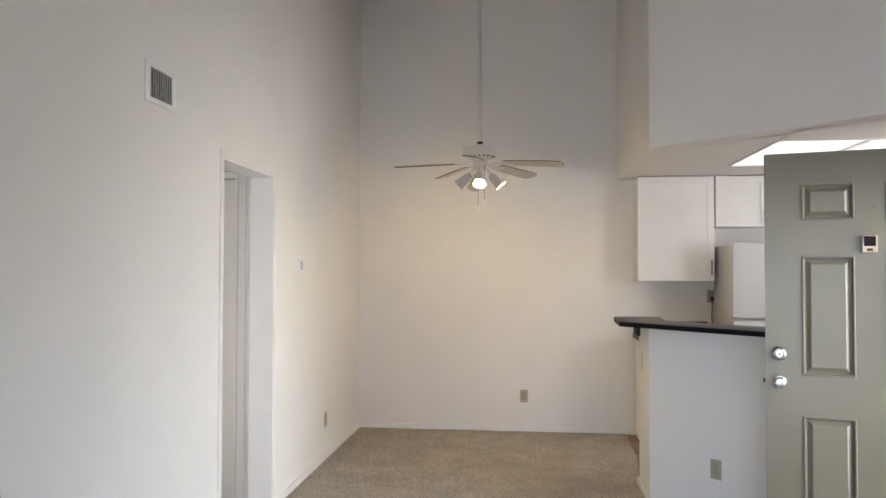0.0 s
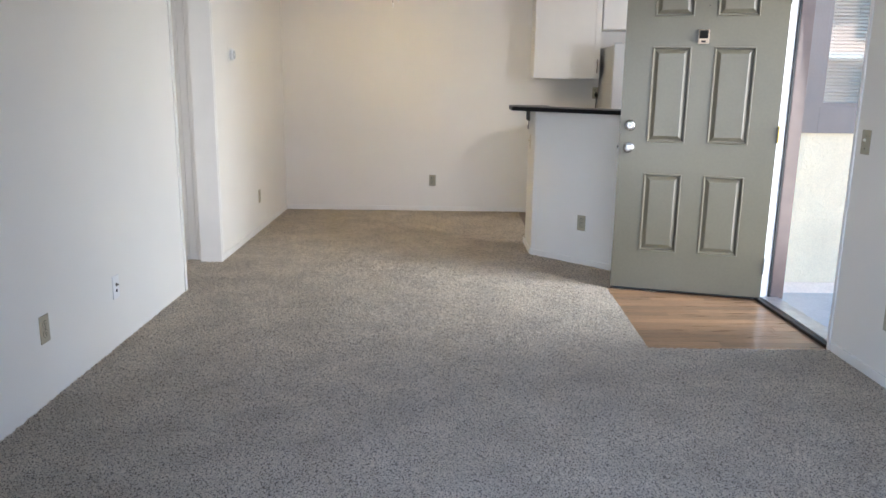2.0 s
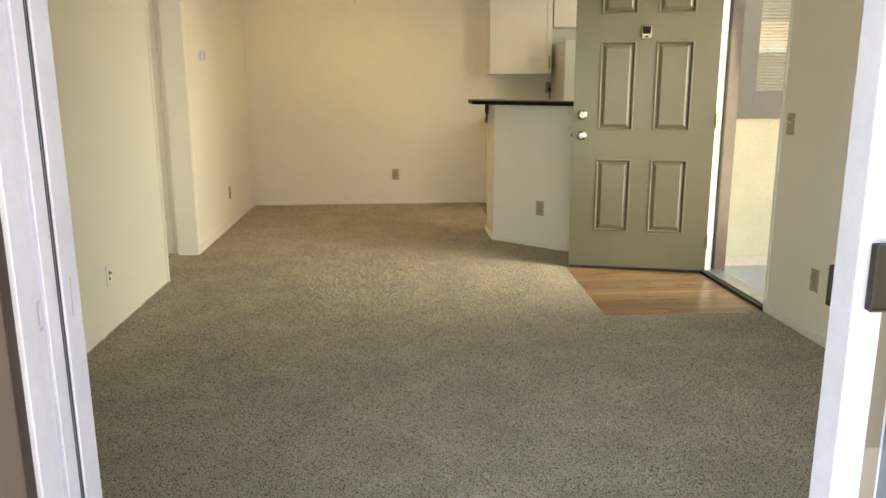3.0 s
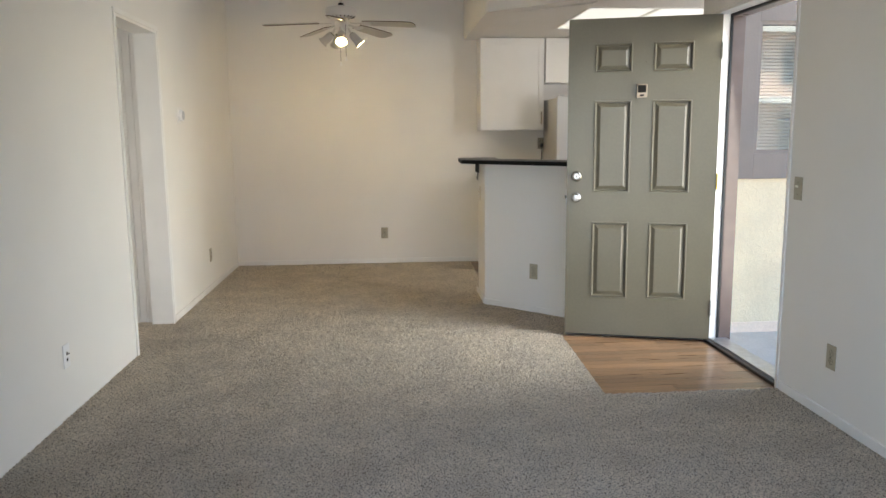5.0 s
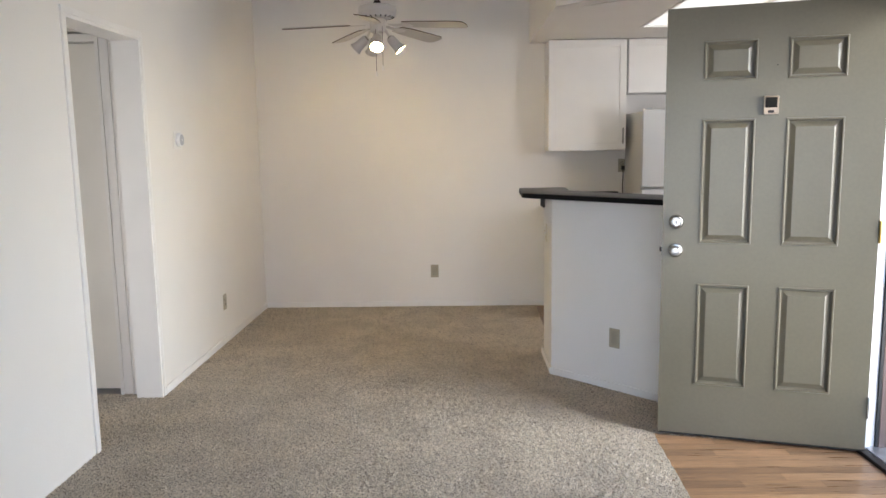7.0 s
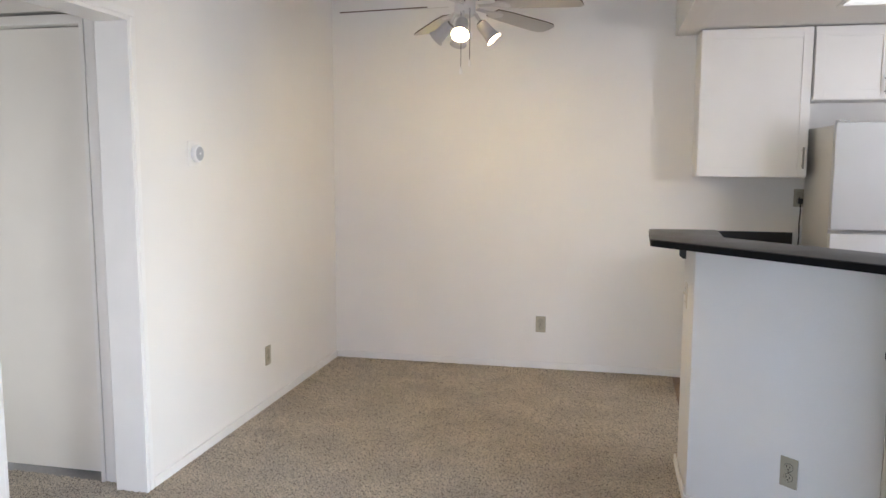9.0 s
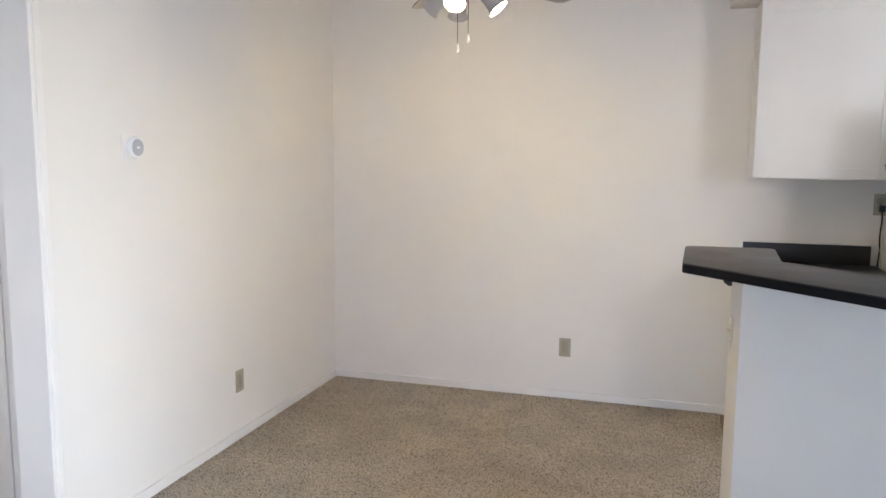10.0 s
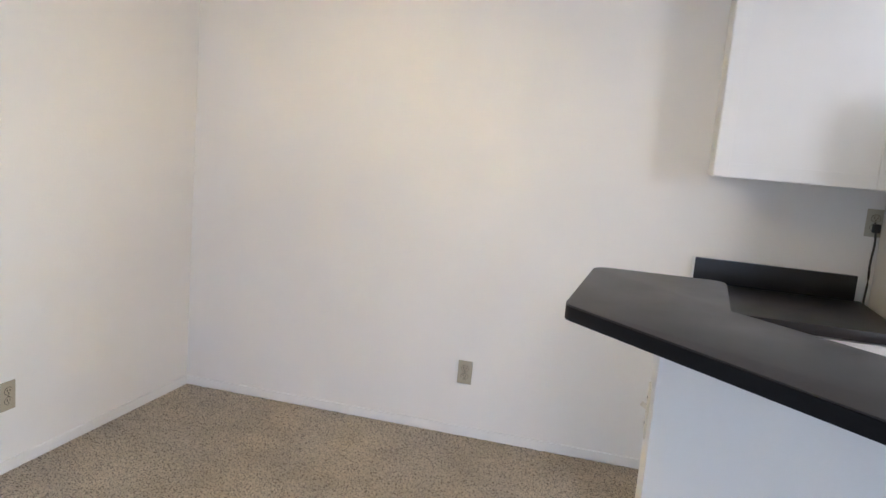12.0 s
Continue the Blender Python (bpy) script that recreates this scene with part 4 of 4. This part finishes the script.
    box(bm, h0, y0 - 0.015, za + 0.003, h0 + 0.0025, y0 - 0.011, zb - 0.003)
    box(bm, h1 - 0.004, y0 - 0.018, za + 0.003, h1, y0 - 0.011, zb - 0.003)
    part("rim", bm, M_BLACK, h, "black raised rim")
    part("finger_pull", bm_box(h0 + 0.034, y0 - 0.0145, za + 0.007, h0 + 0.046, y0 - 0.011, zb - 0.006, bevel=0.001), M_TAN, h, "worn tan pull strip", smooth=True)
    part("finger_slot", bm_box(h0 + 0.0465, y0 - 0.0135, za + 0.006, h1 - 0.0045, y0 - 0.011, zb - 0.006), M_SLOT, h, "dark finger slot")
    bm = bmesh.new()
    for dx, z in ((0.037, 0.995), (0.042, 1.001), (0.043, 0.990)):
        lathe(bm, [(0, 0.005), (0.0042, 0.004), (0.005, 0.0)], pose(h0 + dx, y0 - 0.0135, z, 90), 14)
    part("latch", bm, M_WHITEP, h, "white thumb latch", smooth=True)
    bm = bm_box(S0 + 0.015, y1, 0.930, S0 + 0.028, y1 + 0.038, 0.940, bevel=0.003)
    box(bm, S0 + 0.015, y1, 0.985, S0 + 0.028, y1 + 0.038, 0.995, bevel=0.003)
    box(bm, S0 + 0.015, y1 + 0.030, 0.932, S0 + 0.028, y1 + 0.038, 0.993, bevel=0.003)
    part("inner_handle", bm, M_STEEL, panel, "dark bronze inner pull", smooth=True)
    # fixed panel
    bm = bmesh.new()
    F0, y0, y1 = 0.695, -0.020, 0.030
    box(bm, F0, y0, 0.02, F0 + 0.055, y1, 2.015, bevel=0.002)
    box(bm, 1.885, y0, 0.02, 1.94, y1, 2.015, bevel=0.002)
    box(bm, F0 + 0.055, y0 + 0.006, 0.02, 1.885, y1 - 0.006, 0.09)
    box(bm, F0 + 0.055, y0 + 0.006, 1.955, 1.885, y1 - 0.006, 2.015)
    fixed = part("fixed_panel", bm, M_ALU, ob)
    pane = part("pane", bm_box(F0 + 0.055, 0.002, 0.09, 1.885, 0.008, 1.955), M_GLASS, fixed, "clear glass")
    pane.visible_shadow = False
    # insect screen frame, pushed open
    bm = bmesh.new()
    box(bm, 0.757, -0.128, 0.02, 0.800, -0.108, 2.015, bevel=0.002)
    box(bm, 1.88, -0.128, 0.02, 1.92, -0.108, 2.015, bevel=0.002)
    box(bm, 0.800, -0.126, 0.02, 1.88, -0.110, 0.07)
    box(bm, 0.800, -0.126, 1.965, 1.88, -0.110, 2.015)
    s = part("screen_frame", bm, M_ALU, ob)
    mesh = part("screen_mesh", bm_box(0.800, -0.119, 0.07, 1.88, -0.118, 1.965), M_SCREEN, s, "grey insect mesh")
    mesh.visible_shadow = False
    part("screen_seal", bm_box(0.7285, -0.124, 0.02, 0.732, -0.112, 2.01), M_BLACK, s, "black seal strip")
    part("screen_channel", bm_box(0.732, -0.122, 0.02, 0.757, -0.110, 2.012), M_ALUG, s, "blue-grey screen channel")


patio_door()
bm = bmesh.new()
box(bm, -0.64, EXT - 0.028, -0.05, -0.480, EXT, 2.16, bevel=0.004)
box(bm, 1.945, EXT - 0.028, -0.05, 2.10, EXT, 2.16, bevel=0.004)
box(bm, -0.480, EXT - 0.028, 2.03, 1.945, EXT, 2.16, bevel=0.004)
structure("trim_patio", bm, M_BROWN, "dark brown painted board round the patio door", "trim")
bm = bmesh.new()
box(bm, XW - 1.4, EXT - 0.012, -0.05, -0.641, EXT - 0.001, 2.36)
box(bm, 2.101, EXT - 0.012, -0.05, 2.28, EXT - 0.001, 2.36)
box(bm, -0.641, EXT - 0.012, 2.161, 2.101, EXT - 0.001, 2.36)
structure("wall_exterior_south", bm, M_STUCCO, "cream stucco outer wall by the patio", "wall")
bm = bmesh.new()
prism(bm, [(XE + 0.166, EXT), (XE + 0.178, EXT), (XE + 0.178, 2.88), (XE + 0.166, 2.88)], -0.05, lambda x, y: roof_z(x, y))
prism(bm, [(XE + 0.166, 2.88), (XE + 0.178, 2.88), (XE + 0.178, 3.85), (XE + 0.166, 3.85)], 2.075, lambda x, y: roof_z(x, y))
prism(bm, [(XE + 0.166, 3.85), (XE + 0.178, 3.85), (XE + 0.178, WY), (XE + 0.166, WY)], -0.05, lambda x, y: roof_z(x, y))
structure("wall_exterior_east", bm, M_STUCCO, "cream stucco outer wall by the entry", "wall")


# ---- kitchen window ----
def kitchen_window():
    ob = thing("window_1", pose(0, 0, 0), "kitchen window with blinds in a wide grey surround", "window", kind="structure")
    bm = bmesh.new()
    box(bm, WX0 - 0.11, WY - 0.022, WZ0 - 0.17, WX0, WY - 0.0005, WZ1 + 0.13, bevel=0.003)
    box(bm, WX1, WY - 0.022, WZ0 - 0.17, WX1 + 0.11, WY - 0.0005, WZ1 + 0.13, bevel=0.003)
    box(bm, WX0, WY - 0.022, WZ0 - 0.17, WX1, WY - 0.0005, WZ0 - 0.004, bevel=0.003)
    box(bm, WX0, WY - 0.022, WZ1 + 0.004, WX1, WY - 0.0005, WZ1 + 0.13, bevel=0.003)
    part("surround", bm, M_GREYTRIM, ob, "wide grey painted boards")
    bm = bmesh.new()
    for a in ((WX0, WZ0 - 0.004, WX0 + 0.022, WZ1 + 0.004), (WX1 - 0.022, WZ0 - 0.004, WX1, WZ1 + 0.004), (WX0 + 0.022, WZ0 - 0.004, WX1 - 0.022, WZ0 + 0.018), (WX0 + 0.022, WZ1 - 0.018, WX1 - 0.022, WZ1 + 0.004)):
        box(bm, a[0], WY - 0.012, a[1], a[2], WY + 0.05, a[3])
    part("window_frame", bm, M_GREYTRIM, ob)
    pane = part("pane", bm_box(WX0 + 0.022, WY + 0.012, WZ0 + 0.018, WX1 - 0.022, WY + 0.018, WZ1 - 0.018), M_DOUBLE, ob, "clear reflecting glass")
    pane.visible_shadow = False
    blind = thing("window_blind", pose((WX0 + WX1) / 2, WY + 0.085, WZ1 - 0.02), "white slatted blind lowered behind the kitchen window", "blind")
    hw = (WX1 - WX0) / 2 - 0.012
    part("headrail", bm_box(-hw, -0.02, -0.03, hw, 0.02, 0.012, bevel=0.002), M_SLAT, blind)
    n = 36
    bm = bm_box(-hw, -0.0125, -0.0005, hw, 0.0125, 0.0005)
    bm.transform(pose(0, 0, 0, 34))
    me = mesh_of("slat", bm, M_SLAT)
    for k in range(n):
        s = new("slat", me)
        s.parent = blind
        s.matrix_local = pose(0, 0, -0.045 - k * 0.0212)
    part("bottom_rail", bm_box(-hw, -0.013, -0.826, hw, 0.013, -0.812, bevel=0.002), M_SLAT, blind)
    for x in (-hw * 0.7, hw * 0.7):
        part("ladder_cord", tube(bmesh.new(), [(x, -0.014, -0.03), (x, -0.014, -0.815)], 0.0015, 5), M_SLAT, blind)


kitchen_window()


# ---- outside ----
structure("ground", bm_box(-400, -400, -0.30, 400, 400, -0.06), M_GROUND, "dry bare ground round the building", "ground")
structure("pavement", bm_box(2.266, -3.0, -0.0599, 5.2, WY, -0.03), M_PALE, "pale concrete entry landing", "pavement")
structure("kerb", bm_box(2.28, WY - 0.014, -0.031, 4.2, WY - 0.0005, 0.055, bevel=0.004), M_PALE, "pale plinth at the foot of the stucco wall", "kerb")
structure("patio", bm_box(-3.0, -3.4, -0.0598, 2.262, EXT, -0.018), M_CONC, "pale concrete patio slab", "pavement")


def far_building():
    ob = thing("apartment_building", pose(11, -14, -0.06), "salmon stucco apartment building across the court", "building")
    part("wall", bm_box(-10, -5, 0, 10, 0, 4.6), M_SALMON, ob)
    bm = bmesh.new()
    v = [bm.verts.new(p) for p in ((-10.5, 0.5, 4.5), (10.5, 0.5, 4.5), (10.5, -5.5, 4.5), (-10.5, -5.5, 4.5), (-8, -2.5, 5.7), (8, -2.5, 5.7))]
    for q in ((0, 1, 5, 4), (2, 3, 4, 5), (1, 2, 5), (3, 0, 4), (3, 2, 1, 0)):
        bm.faces.new([v[i] for i in q])
    bmesh.ops.recalc_face_normals(bm, faces=bm.faces)
    part("roof", bm, M_ROOF, ob)
    part("fascia", bm_box(-10.5, 0.5, 4.35, 10.5, 0.58, 4.6), M_TRIM, ob)
    part("walkway", bm_box(-10, 0.0, 2.25, 10, 0.7, 2.42), M_TRIM, ob, "pale upper walkway")
    for k in range(6):
        for z in (0.7, 2.8):
            x = -8.6 + k * 3.3
            w = part("window", bm_box(x, -0.02, z, x + 1.5, 0.04, z + 1.3), M_GREYTRIM, ob)
            part("pane", bm_box(x + 0.07, 0.04, z + 0.07, x + 0.72, 0.05, z + 1.23), M_DARKGLASS, w)
            part("pane", bm_box(x + 0.78, 0.04, z + 0.07, x + 1.43, 0.05, z + 1.23), M_DARKGLASS, w)


far_building()


# ---- floor coverings ----
CARPET = [(XW, 0.045), (XE, 0.045), (XE, 2.885), (1.171, 2.882), (1.214, 4.045), (2.0, 3.86), (0.824, 5.035), (0.83, 5.5), (0.915, 6.2), (0.935, YN), (XW, YN), (XW, 4.645), (XW - 0.145, 4.645), (XW - 0.145, 4.70), (-2.6, 4.74), (-2.6, 3.3), (XW - 0.145, 3.3), (XW - 0.145, 3.87), (XW, 3.87)]


def inside(px, py, poly):
    c = np.zeros(px.shape, bool)
    for (x0, y0), (x1, y1) in zip(poly, poly[1:] + poly[:1]):
        if y0 != y1:
            c ^= ((y0 > py) != (y1 > py)) & (px < (x1 - x0) * (py - y0) / (y1 - y0) + x0)
    return c


def pile_sheet(name, poly, cell, material):
    """A loop-pile sheet: a fine grid whose tufts stand up unevenly."""
    rng = np.random.default_rng(4)
    xs = np.arange(min(p[0] for p in poly) - cell, max(p[0] for p in poly) + 2 * cell, cell)
    ys = np.arange(min(p[1] for p in poly) - cell, max(p[1] for p in poly) + 2 * cell, cell)
    gx, gy = np.meshgrid(xs, ys)
    nx = len(xs)
    jx, jy = gx + rng.uniform(-0.35, 0.35, gx.shape) * cell, gy + rng.uniform(-0.35, 0.35, gx.shape) * cell
    z = rng.uniform(-0.0085, 0.003, gx.shape)
    co = np.stack([jx, jy, z], -1).reshape(-1, 3)
    cxm, cym = gx[:-1, :-1] + cell / 2, gy[:-1, :-1] + cell / 2
    keep = inside(cxm, cym, poly).ravel()
    i = (np.arange(len(ys) - 1)[:, None] * nx + np.arange(nx - 1)[None]).ravel()[keep]
    quads = np.stack([i, i + 1, i + nx + 1, i + nx], -1)
    used, inv = np.unique(quads, return_inverse=True)
    co, quads = co[used], inv.reshape(-1, 4)
    count = np.bincount(quads.ravel(), minlength=len(co))
    rim = np.where(count < 4)[0]
    best = np.full(len(rim), 1.3 * cell)
    spot = co[rim, :2].copy()
    for a, b in zip(poly, poly[1:] + poly[:1]):
        a, b = np.array(a), np.array(b)
        u = np.clip(((co[rim, :2] - a) @ (b - a)) / max((b - a) @ (b - a), 1e-9), 0, 1)
        q = a + u[:, None] * (b - a)
        d = np.hypot(*(co[rim, :2] - q).T)
        spot[d < best], best = q[d < best], np.minimum(best, d)
    co[rim, :2] = spot
    me = bpy.data.meshes.new(name)
    me.vertices.add(len(co)), me.loops.add(quads.size), me.polygons.add(len(quads))
    me.vertices.foreach_set("co", co.astype(np.float32).ravel())
    me.loops.foreach_set("vertex_index", quads.ravel().astype(np.int32))
    me.polygons.foreach_set("loop_start", np.arange(0, quads.size, 4, dtype=np.int32))
    me.update()
    me.polygons.foreach_set("use_smooth", [True] * len(quads))
    me.materials.append(material)
    return new(name, me)


tagged(pile_sheet("carpet", CARPET, 0.0085, M_CARPET), "beige speckled wall-to-wall carpet", "carpet", kind="structure")


def planks(name, x0, y0, x1, y1, wide, label, keep, ztop):
    """Laminate strips that run along x, in staggered lengths."""
    ob = thing(name, pose(0, 0, 0), label, "floor", kind="structure")
    rng = random.Random(7)
    y = y0
    while y < y1 - 1e-4:
        yb = min(y + wide, y1)
        x = x0 - rng.uniform(0, 0.4)
        while x < x1:
            ln = rng.choice((0.34, 0.46, 0.58, 0.7))
            a, b = max(x, x0), min(x + ln, x1)
            if b - a > 0.01 and keep((a + b) / 2, (y + yb) / 2):
                bm = bm_box(a + 0.0005, y + 0.0005, -0.014, b - 0.0005, yb - 0.0005, ztop)
                part("plank", bm, M_WOOD, ob)
            x += ln
        y = yb
    return ob


planks("floor_entry", 1.15, 2.86, 2.098, 4.07, 0.066, "warm brown laminate plank entry floor", lambda x, y: True, -0.0065)
planks("floor_kitchen", 0.88, 4.19, 4.06, YN, 0.20, "warm brown laminate plank kitchen floor", lambda x, y: x + y > 6.05, -0.0065)
